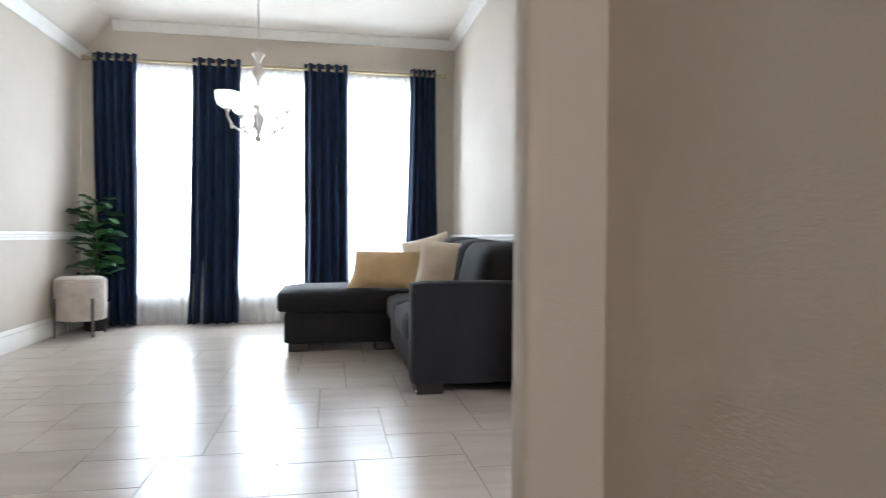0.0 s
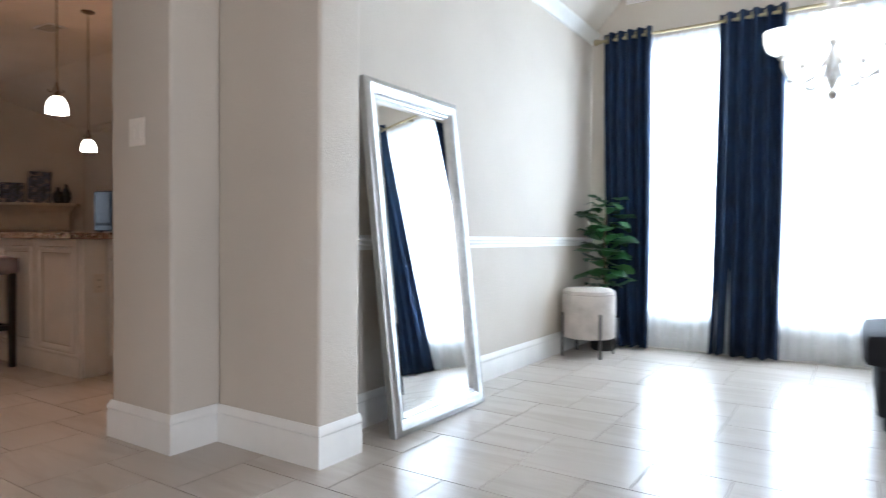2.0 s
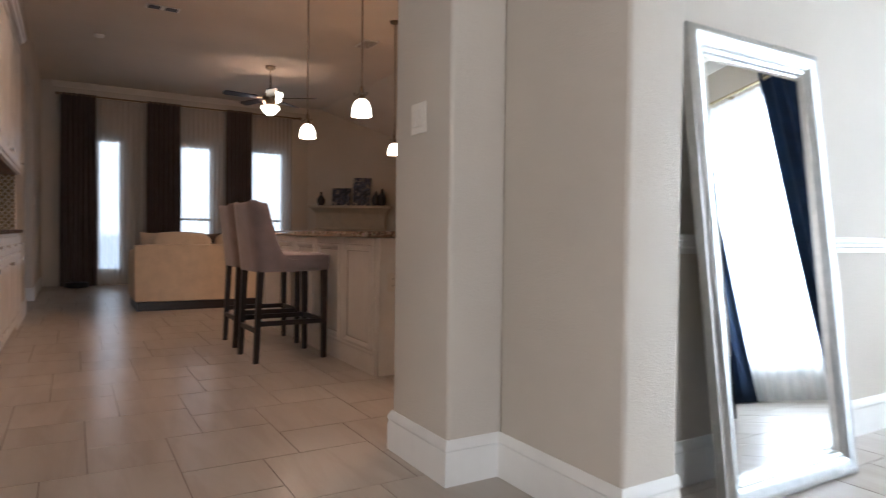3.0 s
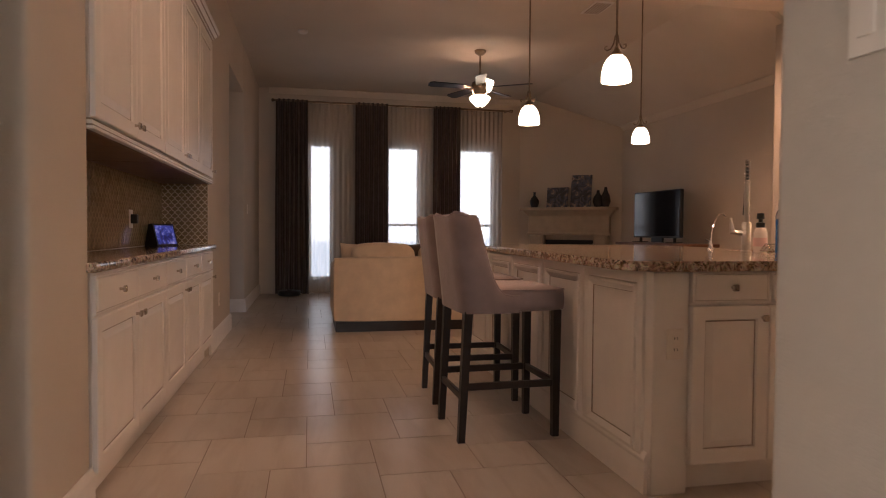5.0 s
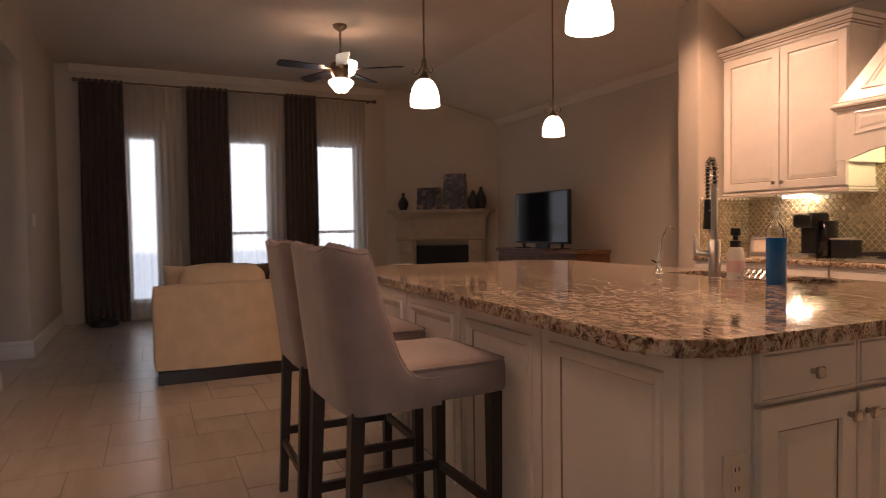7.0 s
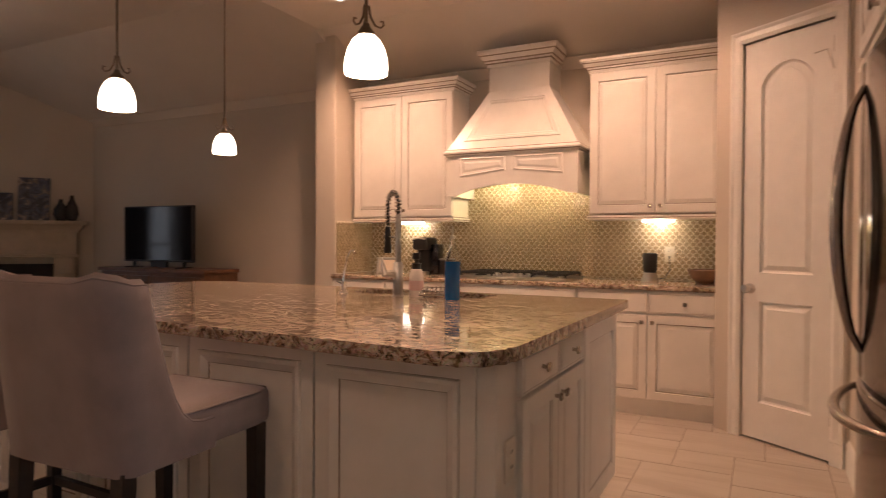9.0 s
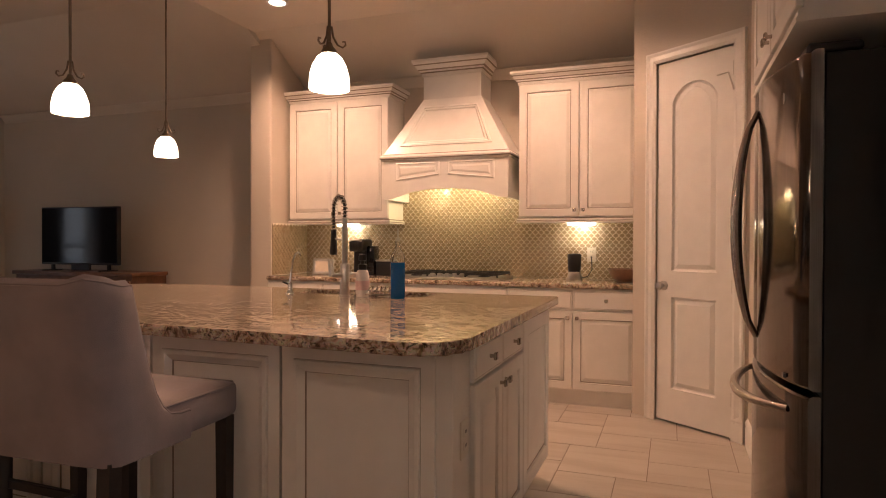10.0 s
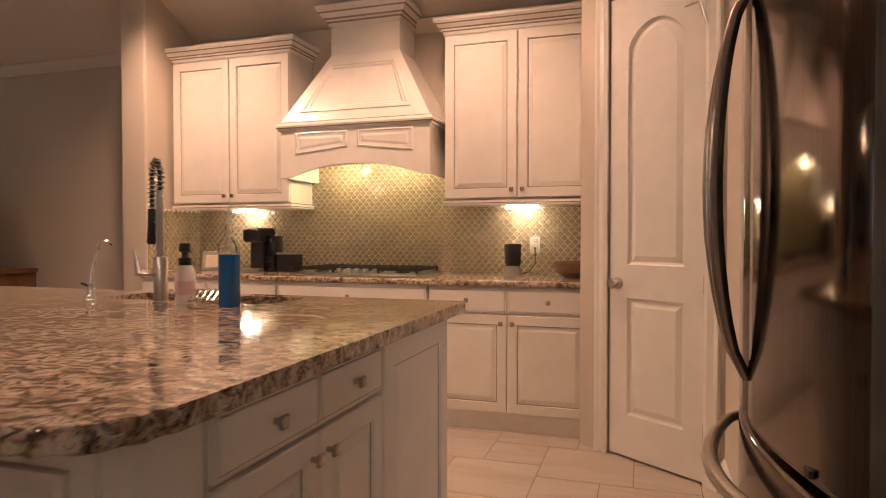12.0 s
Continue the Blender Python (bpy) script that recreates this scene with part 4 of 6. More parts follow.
def cooktop():
    t = thing("gas_cooktop", pose(-4.66, 6.90, 0.914), "stainless gas cooktop with black cast iron grates", "cooktop")
    w, d = 0.92, 0.50
    part("tray", box(-w / 2, w / 2, -d / 2, d / 2, 0.0005, 0.022, 0.006, 2), STEEL, t)
    for i in range(3):
        g = bmesh.new(); cx = -0.30 + 0.30 * i; gw = 0.28; y0, y1 = (-0.20 if i != 1 else -0.06), 0.22
        for x in (cx - gw / 2, cx + gw / 2 - 0.012): bm_box(g, x, x + 0.012, y0, y1, 0.04, 0.056)
        for y in (y0, (y0 + y1) / 2, y1 - 0.012): bm_box(g, cx - gw / 2, cx + gw / 2, y, y + 0.012, 0.04, 0.058)
        bm_box(g, cx - 0.006, cx + 0.006, y0, y1, 0.042, 0.06)
        for x in (cx - gw / 2, cx + gw / 2 - 0.012):
            for y in (y0, y1 - 0.012): bm_box(g, x, x + 0.012, y, y + 0.012, 0.02, 0.04)
        part("grate", g, IRON, t)
    for x, y in ((-0.30, -0.10), (-0.30, 0.12), (0, 0.10), (0.30, -0.10), (0.30, 0.12)):
        part("burner", lathe([(0, 0.022), (0.05, 0.022), (0.045, 0.032), (0.03, 0.034), (0.03, 0.04), (0, 0.04)], 18, at=(x, y, 0)), IRON, t)
    for i in range(5):
        part("control_knob", lathe([(0, 0.022), (0.021, 0.022), (0.02, 0.046), (0.016, 0.05), (0, 0.05)], 16, at=(-0.13 + 0.065 * i, -0.17, 0)), STEEL, t)
    return t


cooktop()

# ---- island ----
IX, IY0, IY1, IXL = -3.53, 3.64, 5.215, -6.36
isl = base_unit(pose(IX, 4.148, 0, 0, 0, 90), 0.70, 0.60, "cream island cabinet with two drawers and two doors", 2, 2, h=0.885, z0=0.11, plinth=0.055, group="island cabinets", dh=0.122, top=0.002)
c = thing("base_cabinet", pose(IX, 4.795, 0, 0, 0, 90), "cream island end cabinet with one tall panel door", "cabinet", "island cabinets")
part("body", box(-0.295, 0.295, 0.001, 0.60, 0.11, 0.885), CAB, c); part("toe_kick", box(-0.295, 0.295, 0.055, 0.60, 0, 0.11), CAB, c)
front(c, "door", 0, 0.12, 0.575, 0.760, None, 0.07)
c = thing("kitchen_island", pose(0, 0, 0), "cream panelled island body with moulded frames", "kitchen island")
core = box(IXL, IX - 0.602, IY0 + 0.02, 4.91, 0, 0.885)
bm_box(core, IXL, IX - 0.602, 4.911, IY1, 0, 0.68); bm_box(core, IXL, -4.97, 4.911, IY1, 0.681, 0.885)
part("body", core, CAB, c)
part("corner_post", box(IX - 0.60, IX, IY0, IY0 + 0.156, 0, 0.885, 0.004), CAB, c)
part("toe_board", box(IXL, IX - 0.60, IY0 + 0.003, IY0 + 0.02, 0, 0.10), CAB, c)
PR = [(0, 0, 0), (0, 0.014, 0), (0.003, 0.014, 0), (0.045, 0.014, 0), (0.047, 0.012, 0), (0.050, 0.022, 0), (0.062, 0.024, 0), (0.072, 0.018, 0), (0.086, 0.010, 0), (0.089, 0.005, 0), (0.093, 0.006, 0)]
for k in range(5):
    pw = (IX - IXL - 0.06) / 5
    part("panel", panel(pw - 0.012, 0.775, rings=PR, glaze=(3, 8)), CAB, c, smooth=20, at=pose(IX - 0.05 - pw * (k + 0.5), IY0 + (0.0 if k == 0 else 0.003), 0.105))
part("base_moulding", sweep(BASE, [(IX - 0.02, IY0 - 0.002, 0), (IXL, IY0 - 0.002, 0)]), CAB, c, smooth=25)
# granite top, rounded near corners, cut out for the sink
SINK = (-4.95, -4.15, 4.935, 5.19)


def island_top():
    x0, x1, y1 = -6.44, -3.49, 5.27
    out = []
    for cx, cy, a0, rr in ((x1 - 0.16, 3.525 + 0.16, -90, 0.16), (x1 - 0.02, y1 - 0.02, 0, 0.02), (x0 + 0.3, y1 - 0.3, 90, 0.3), (x0 + 0.16, 3.66 + 0.16, 180, 0.16)):
        for i in range(10):
            a = radians(a0 + 10 * i); out.append((cx + rr * math.cos(a), cy + rr * math.sin(a)))
    bm = slab(out, 0.887, 0.927, 0.013)
    ob = link("countertop", bm, GRANITE, 40)
    cut = link("cut", box(SINK[0], SINK[1], SINK[2], SINK[3], 0.8, 1.0), GRANITE)
    m = ob.modifiers.new("cut", "BOOLEAN"); m.object, m.operation, m.solver = cut, "DIFFERENCE", "EXACT"
    dg = bpy.context.evaluated_depsgraph_get(); me = bpy.data.meshes.new_from_object(ob.evaluated_get(dg))
    ob.modifiers.clear(); ob.data = me; bpy.data.objects.remove(cut)
    return tagged(ob, "polished brown and cream speckled granite island top", "countertop")


island_top()


def sink():
    x0, x1, y0, y1 = SINK
    t = thing("sink", pose((x0 + x1) / 2, (y0 + y1) / 2, 0), "undermounted stainless steel kitchen sink", "sink")
    w, d = x1 - x0, y1 - y0; b = bmesh.new()
    bm_box(b, -w / 2 - 0.01, w / 2 + 0.01, -d / 2 - 0.01, -d / 2, 0.70, 0.886); bm_box(b, -w / 2 - 0.01, w / 2 + 0.01, d / 2, d / 2 + 0.01, 0.70, 0.886)
    bm_box(b, -w / 2 - 0.01, -w / 2, -d / 2, d / 2, 0.70, 0.886); bm_box(b, w / 2, w / 2 + 0.01, -d / 2, d / 2, 0.70, 0.886); bm_box(b, -w / 2 - 0.01, w / 2 + 0.01, -d / 2 - 0.01, d / 2 + 0.01, 0.69, 0.70)
    part("bowl", b, STAINLESS, t)
    part("drain", lathe([(0, 0.7005), (0.045, 0.7005), (0.04, 0.704), (0, 0.704)], 18), STEEL, t)
    return t


sink()
TOP = 0.927


def faucet(x, y):
    t = thing("spring_faucet", pose(x, y, TOP, 0, 0, 53), "tall steel pull down faucet with spring coil", "faucet")
    part("base", lathe([(0, 0), (0.030, 0), (0.030, 0.006), (0.026, 0.008), (0.026, 0.17), (0.022, 0.175), (0.0, 0.175)], 20), STEEL, t)
    part("stem", lathe([(0, 0.17), (0.015, 0.17), (0.015, 0.42), (0, 0.42)], 14), STEEL, t)
    arch = [(0, 0.0 + 0.075 * (1 - math.cos(radians(a))), 0.465 + 0.075 * math.sin(radians(a))) for a in range(0, 181, 15)]
    path = [(0, 0, 0.40), (0, 0, 0.45)] + arch + [(0, 0.15, 0.42), (0, 0.15, 0.36)]
    part("hose", tube(path, 0.008, 8), BLACK, t)
    # spring
    pts = []; P = [Vector(p) for p in path]; seg = []
    for a, b in zip(P, P[1:]):
        n = max(2, int((b - a).length / 0.004))
        seg += [a.lerp(b, i / n) for i in range(n)]
    for i, q in enumerate(seg):
        d = (seg[min(i + 1, len(seg) - 1)] - seg[max(i - 1, 0)]).normalized(); sx = Vector((1, 0, 0)); up = sx.cross(d).normalized()
        an = i * 1.5
        pts.append(q + (sx * math.cos(an) + up * math.sin(an)) * 0.0155)
    part("spring", tube(pts, 0.0028, 5), CHROME, t)
    part("spray_head", lathe([(0, 0.24), (0.019, 0.24), (0.022, 0.25), (0.018, 0.30), (0.015, 0.38), (0, 0.385)], 16, at=(0, 0.15, -0.02)), BLACK, t)
    part("holder", tube([(0, 0, 0.30), (0, 0.15, 0.31)], 0.007, 8), CHROME, t)
    part("lever", tube([(-0.02, 0, 0.11), (-0.075, 0, 0.115), (-0.085, 0.02, 0.20)], [0.018, 0.018, 0.006], 10), STEEL, t)
    return t


faucet(-4.575, 4.855)


def filter_tap(x, y):
    t = thing("filter_tap", pose(x, y, TOP), "slim chrome filtered water tap", "tap")
    part("base", lathe([(0, 0), (0.026, 0), (0.024, 0.008), (0.014, 0.02), (0.012, 0.06), (0, 0.065)], 16), CHROME, t)
    part("spout", tube([(0, 0, 0.05), (0, 0.01, 0.12), (0, 0.03, 0.19), (0, 0.055, 0.225), (0, 0.085, 0.232), (0, 0.105, 0.215)], 0.0055, 8), CHROME, t)
    part("lever", tube([(0, 0, 0.05), (-0.045, -0.005, 0.065)], [0.006, 0.004], 8), BLACK, t)
    return t


filter_tap(-4.93, 4.87)


def bottle_blue(x, y):
    t = thing("soap_bottle", pose(x, y, TOP), "clear glass bottle two thirds full of blue liquid", "bottle")
    part("bottle", lathe([(0.038, 0.189), (0.038, 0.205), (0.034, 0.225), (0.018, 0.25), (0.013, 0.265), (0.013, 0.30), (0.010, 0.30), (0.010, 0.265), (0.015, 0.25), (0.031, 0.225), (0.035, 0.205), (0.035, 0.189), (0.038, 0.189)], 24), GLASS, t)
    part("liquid", lathe([(0, 0), (0.035, 0), (0.038, 0.005), (0.038, 0.187), (0, 0.187)], 24), LIQUID, t, "blue liquid")
    part("pourer", lathe([(0, 0.295), (0.012, 0.295), (0.012, 0.31), (0.005, 0.315), (0.003, 0.36), (0, 0.36)], 12), STEEL, t)
    return t


bottle_blue(-4.25, 4.83)


def foam_pump(x, y):
    t = thing("hand_soap", pose(x, y, TOP), "clear foaming hand soap bottle with black pump", "bottle")
    part("bottle", lathe([(0, 0), (0.034, 0), (0.037, 0.008), (0.037, 0.11), (0.030, 0.135), (0.022, 0.145), (0, 0.145)], 22), plain("soap_plastic", (0.80, 0.74, 0.68), 0.2).mat, t)
    part("label", lathe([(0.0376, 0.035), (0.0376, 0.085)], 22), plain("pink_label", (0.72, 0.50, 0.48), 0.5).mat, t)
    part("pump", lathe([(0, 0.143), (0.024, 0.143), (0.024, 0.17), (0.012, 0.175), (0.012, 0.19), (0.022, 0.195), (0.020, 0.225), (0, 0.228)], 18), BLACK, t)
    return t


foam_pump(-4.475, 4.87)
t = thing("dish_rack", pose(-4.42, 4.905, TOP, 0, 0, 10), "small folded wire dish rack beside the sink", "dish rack")
part("frame", tube([(-0.09, -0.05, 0.012), (0.09, -0.05, 0.012), (0.09, 0.05, 0.012), (-0.09, 0.05, 0.012), (-0.09, -0.05, 0.012)], 0.004, 6), CHROME, t)
for i in range(8):
    x = -0.085 + 0.024 * i
    part("wire", tube([(x, -0.05, 0.012), (x + 0.02, -0.03, 0.05), (x + 0.02, 0.03, 0.05), (x, 0.05, 0.012)], 0.003, 6), CHROME, t)

# ---- bar stools ----


def bar_stool(at):
    """A counter stool with a winged back; local front looks to +y."""
    t = thing("bar_stool", at, "taupe velvet counter stool with wing back and dark legs", "bar stool", "bar stools at the island")
    W, D, zb = 0.46, 0.50, 0.635
    part("seat", move(hump(W, 0.49, 0.125, 0.035, 0.012), Matrix.Translation((0, 0.065, zb))), TAUPE, t)
    # wing back: u-shaped shell with a curved top edge sloping to the seat
    bm = bmesh.new()
    half = [(0.0, -0.235), (0.13, -0.235), (0.205, -0.228), (0.236, -0.20), (0.238, -0.16), (0.238, -0.13), (0.238, -0.11), (0.238, -0.09), (0.238, -0.07), (0.238, -0.05), (0.238, -0.02), (0.237, 0.02), (0.236, 0.06)]
    ring = [(-x, y) for x, y in half[::-1]] + half[1:]
    n = len(ring); th = 0.055; J = 10; outer = []; inner = []; edge = []
    for i, (x, y) in enumerate(ring):
        f = min(1, max(0, (y + 0.235) / 0.295))
        top = 1.115 - 0.005 * (abs(x) / 0.24) - (0.385 * (1 - (1 - (f - 0.36) / 0.64) ** 4.2) if f > 0.36 else 0)
        top += 0.02 * math.exp(-((abs(x) - 0.2) / 0.05) ** 2) * (f < 0.2)
        nx, ny = (0, 1) if abs(x) < 0.14 else ((-1 if x > 0 else 1, 0) if y > -0.19 else ((-0.7 if x > 0 else 0.7), 0.7))
        lean = -0.055
        o, q = [], []
        for j in range(J + 1):
            v = j / J; z = zb + (top - zb) * v; k = lean * ((z - zb) / 0.48) ** 1.3 * (1 - f)
            bulge = 0.006 * math.sin(math.pi * v)
            rd = th * (1 - 0.35 * v ** 6)
            o.append(bm.verts.new((x - nx * bulge, y - ny * bulge + k, z - (0.012 if j == J else 0))))
            q.append(bm.verts.new((x + nx * rd, y + ny * rd + k, z - (0.012 if j == J else 0))))
        crest = bm.verts.new((x + nx * th * 0.4, y + ny * th * 0.4 + lean * ((top - zb) / 0.48) ** 1.3 * (1 - f), top + 0.006))
        outer.append(o + [crest]); inner.append(q + [crest]); edge.append(o[J].co + Vector((nx * 0.006, ny * 0.006, 0.004)))
    for a, b, A, B in zip(outer, outer[1:], inner, inner[1:]):
        for j in range(J + 1):
            bm.faces.new((a[j], b[j], b[j + 1], a[j + 1])); bm.faces.new((B[j], A[j], A[j + 1], B[j + 1]))
        bm.faces.new((b[0], a[0], A[0], B[0]))
    for o, q in ((outer[0], inner[0]), (outer[-1], inner[-1])):
        for j in range(J): bm.faces.new((o[j], o[j + 1], q[j + 1], q[j]))
        bm.faces.new((o[J], o[J + 1], q[J]))
    part("backrest", bm, TAUPE, t, smooth=55)
    part("piping", tube(edge, 0.0055, 6), TAUPE, t)
    part("piping", tube([(W / 2 * 0.985, -0.1 + 0.04 * i, zb + 0.112) for i in range(10)], 0.004, 6), TAUPE, t)
    part("piping", tube([(-W / 2 * 0.985, -0.1 + 0.04 * i, zb + 0.112) for i in range(10)], 0.004, 6), TAUPE, t)
    part("piping", tube([(-0.2 + 0.04 * i, 0.307, zb + 0.112) for i in range(11)], 0.004, 6), TAUPE, t)
    legs = [(-0.20, -0.20, 0.02), (0.20, -0.20, 0.02), (-0.20, 0.265, 0), (0.20, 0.265, 0)]
    for x, y, k in legs:
        b = bmesh.new(); w0, w1 = 0.021, 0.017
        A = [b.verts.new((x + sx * w0, y + sy * w0, zb + 0.01)) for sx, sy in ((-1, -1), (1, -1), (1, 1), (-1, 1))]
        B = [b.verts.new((x + sx * w1, y - k * 1.5 + sy * w1, 0)) for sx, sy in ((-1, -1), (1, -1), (1, 1), (-1, 1))]
        b.faces.new(A); b.faces.new(B[::-1])
        for i in range(4): b.faces.new((A[i], B[i], B[(i + 1) % 4], A[(i + 1) % 4]))
        part("leg", b, DARKWOOD, t)
    for x in (-0.20, 0.20): part("stretcher", box(x - 0.011, x + 0.011, -0.21, 0.255, 0.255, 0.29, 0.003), DARKWOOD, t)
    part("stretcher", box(-0.19, 0.19, 0.254, 0.276, 0.255, 0.29, 0.003), DARKWOOD, t)
    part("stretcher", box(-0.19, 0.19, -0.232, -0.21, 0.205, 0.24, 0.003), DARKWOOD, t)
    return t


st = bar_stool(pose(-4.49, 3.28, 0, 0, 0, 2))
copy_thing(st, pose(-5.17, 3.30, 0, 0, 0, -1))

# ---- pendants and ceiling lights ----


def pendant(x, y, zb=1.73):
    t = thing("pendant_lamp", pose(x, y, 0), "lit pendant lamp with opal glass bell shade", "pendant lamp", "pendants over the island")
    q0 = Matrix.Translation((0, 0, zb)) @ Matrix.Diagonal((0.95, 0.95, 0.78, 1)) @ Matrix.Translation((0, 0, -zb))
    part("shade", move(lathe([(0.070, zb), (0.0715, zb + 0.02), (0.069, zb + 0.06), (0.060, zb + 0.10), (0.045, zb + 0.135), (0.026, zb + 0.155), (0.022, zb + 0.155), (0.040, zb + 0.13), (0.056, zb + 0.095), (0.065, zb + 0.055), (0.067, zb + 0.02), (0.066, zb)], 28), q0), SHADE, t, "lit opal glass bell")
    part("socket", move(lathe([(0, zb + 0.20), (0.010, zb + 0.20), (0.014, zb + 0.185), (0.028, zb + 0.165), (0.030, zb + 0.15), (0.020, zb + 0.148), (0, zb + 0.148)], 18), q0), BRONZE, t)
    for k in range(3):
        a = radians(120 * k + 20); c, q = math.cos(a), math.sin(a)
        part("scroll", move(tube([(r * c, r * q, zb + z) for r, z in ((0.008, 0.27), (0.014, 0.225), (0.030, 0.19), (0.048, 0.18), (0.058, 0.19), (0.056, 0.205), (0.046, 0.205))], 0.004, 6), q0), BRONZE, t)
    part("rod", tube([(0, 0, zb + 0.16), (0, 0, CK - 0.02)], 0.0055, 8), BRONZE, t)
    part("canopy", lathe([(0, CK), (0.06, CK), (0.058, CK - 0.012), (0.02, CK - 0.025), (0, CK - 0.025)], 20), BRONZE, t)
    lamp("pendant_bulb", "POINT", pose(x, y, zb + 0.03), PENDANT_W, WARM, radius=0.045)
    return t


PENDANT_W = 8.5
for x, y in ((-4.0, 3.71), (-5.19, 3.715), (-5.785, 4.84)): pendant(x, y)


def downlight(x, y, z=CK, power=60, wide=150):
    t = thing("downlight", pose(x, y, z), "lit recessed round ceiling downlight", "downlight", "kitchen downlights")
    part("ring", lathe([(0.062, 0.0), (0.085, -0.001), (0.085, -0.006), (0.065, -0.009), (0.062, 0.0)], 26), TRIM, t)
    part("lens", lathe([(0, -0.003), (0.062, -0.003), (0.062, -0.001), (0, -0.001)], 24), BULB, t)
    lamp("downlight_beam", "SPOT", look((x, y, z - 0.012), (x, y, 0)), power, WARM, radius=0.06, spot=radians(wide), blend=0.7)
    return t


# the last two are unseen fittings, added to brighten buffet fronts and aisle floor
for x, y, pw, wide in ((-5.84, 6.05, 215, 140), (-3.95, 6.05, 170, 145), (-3.05, 5.1, 15, 140), (-5.3, 2.1, 28, 90), (-4.25, 2.0, 38, 116)): downlight(x, y, CK, pw, wide)

# hood lamp and cabinet lamps
for x in (-4.92, -4.48): lamp("hood_lamp", "POINT", pose(x, 7.02, 1.69), 6.5, (1.0, 0.76, 0.38), radius=0.02)
for x in (-5.79, -3.62):
    t = thing("cabinet_light", pose(x, 7.12, 1.383), "lit under cabinet puck light", "light", "cabinet lights")
    part("lens", box(-0.11, 0.11, -0.025, 0.025, -0.02, 0, 0.004), BULB, t)
    lamp("cabinet_lamp", "POINT", pose(x, 7.12, 1.35), 3.2, (1.0, 0.74, 0.40), radius=0.03)

# ---- refrigerator and pantry door ----


def fridge():
    """French door refrigerator; local: front looks to -y, x from far (-) to near (+)."""
    t = thing("refrigerator", pose(-2.56, 4.33, 0, 0, 0, -90), "stainless french door refrigerator with bowed front and black sides", "refrigerator")
    w, bow = 0.91, 0.075
    part("case", box(-w / 2 + 0.004, w / 2 - 0.004, 0.045, 0.72, 0.02, 1.755, 0.004), BLACK, t, "black side panels")
    part("kick_grille", box(-w / 2 + 0.02, w / 2 - 0.02, 0.03, 0.045, 0.02, 0.07), BLACK, t)
    def leaf(x0, x1, z0, z1):
        bm = bmesh.new(); n = 14; f = []; b = []
        for i in range(n + 1):
            x = x0 + (x1 - x0) * i / n; u = x / (w / 2)
            y = -bow * (1 - u * u)
            e = min(1, min(i, n - i) / 1.0)
            y += 0.010 * (1 - e)
            f.append([bm.verts.new((x, y + k, z)) for k, z in ((0.012, z0), (0.002, z0 + 0.006), (0, z0 + 0.014), (0, z1 - 0.014), (0.002, z1 - 0.006), (0.012, z1))])
            b.append([bm.verts.new((x, 0.042, z)) for z in (z0, z1)])
        for i in range(n):
            for j in range(5): bm.faces.new((f[i][j], f[i + 1][j], f[i + 1][j + 1], f[i][j + 1]))
            bm.faces.new((b[i + 1][0], b[i][0], b[i][1], b[i + 1][1])); bm.faces.new((f[i][5], f[i + 1][5], b[i + 1][1], b[i][1])); bm.faces.new((f[i + 1][0], f[i][0], b[i][0], b[i + 1][0]))
        for i in (0, n): bm.faces.new((*f[i], b[i][1], b[i][0]))
        return bm
    hl = []
    for sx, x0, x1 in ((-1, -w / 2, -0.003), (1, 0.003, w / 2)):
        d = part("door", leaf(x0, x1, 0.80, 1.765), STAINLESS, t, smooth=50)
        pts = []
        for i in range(15):
            u = i / 14; z = 0.89 + 0.79 * u; k = math.sin(math.pi * u)
            pts.append((sx * (0.014 + 0.028 * k), -bow + 0.002 - 0.068 * k ** 0.6, z))
        part("handle", tube(pts, [0.010 + 0.006 * math.sin(math.pi * i / 14) for i in range(15)], 12), HANDLE, d, "long curved steel handle")
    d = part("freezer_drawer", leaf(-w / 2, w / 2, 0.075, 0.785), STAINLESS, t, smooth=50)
    pts = []
    for i in range(17):
        u = i / 16 * 2 - 1; k = math.cos(math.pi / 2 * u)
        pts.append((u * 0.36, -bow * (1 - (u * 0.8) ** 2) - 0.065 * k ** 0.5 + 0.002, 0.725 - 0.02 * k))
    part("handle", tube(pts, [0.011 + 0.006 * math.cos(math.pi / 2 * (i / 8 - 1)) for i in range(17)], 12), HANDLE, d, "curved steel handle")
    part("badge", move(lathe([(0, 0), (0.018, 0), (0.018, 0.003), (0, 0.003)], 20), Matrix.Translation((0.31, -0.036, 1.66)) @ Matrix.Rotation(radians(90), 4, "X")), STEEL, t)
    part("rating_plate", box(0.31, 0.35, -0.0375, -0.026, 0.815, 0.827), BLACK, t)
    for x in (-w / 2 + 0.05, w / 2 - 0.05): part("hinge_cover", box(x - 0.045, x + 0.045, 0.0, 0.14, 1.756, 1.785, 0.008), BLACK, t)
    for x in (-0.38, 0.38): part("foot", lathe([(0, 0), (0.02, 0), (0.02, 0.03), (0, 0.03)], 10, at=(x, 0.12, 0)), BLACK, t)
    return t


fridge()
c = wall_unit(pose(-2.575, 4.33, 0, 0, 0, -90), 0.96, 0.60, 1.84, 2.62, "cream cabinet above the refrigerator", ends=(True, False))


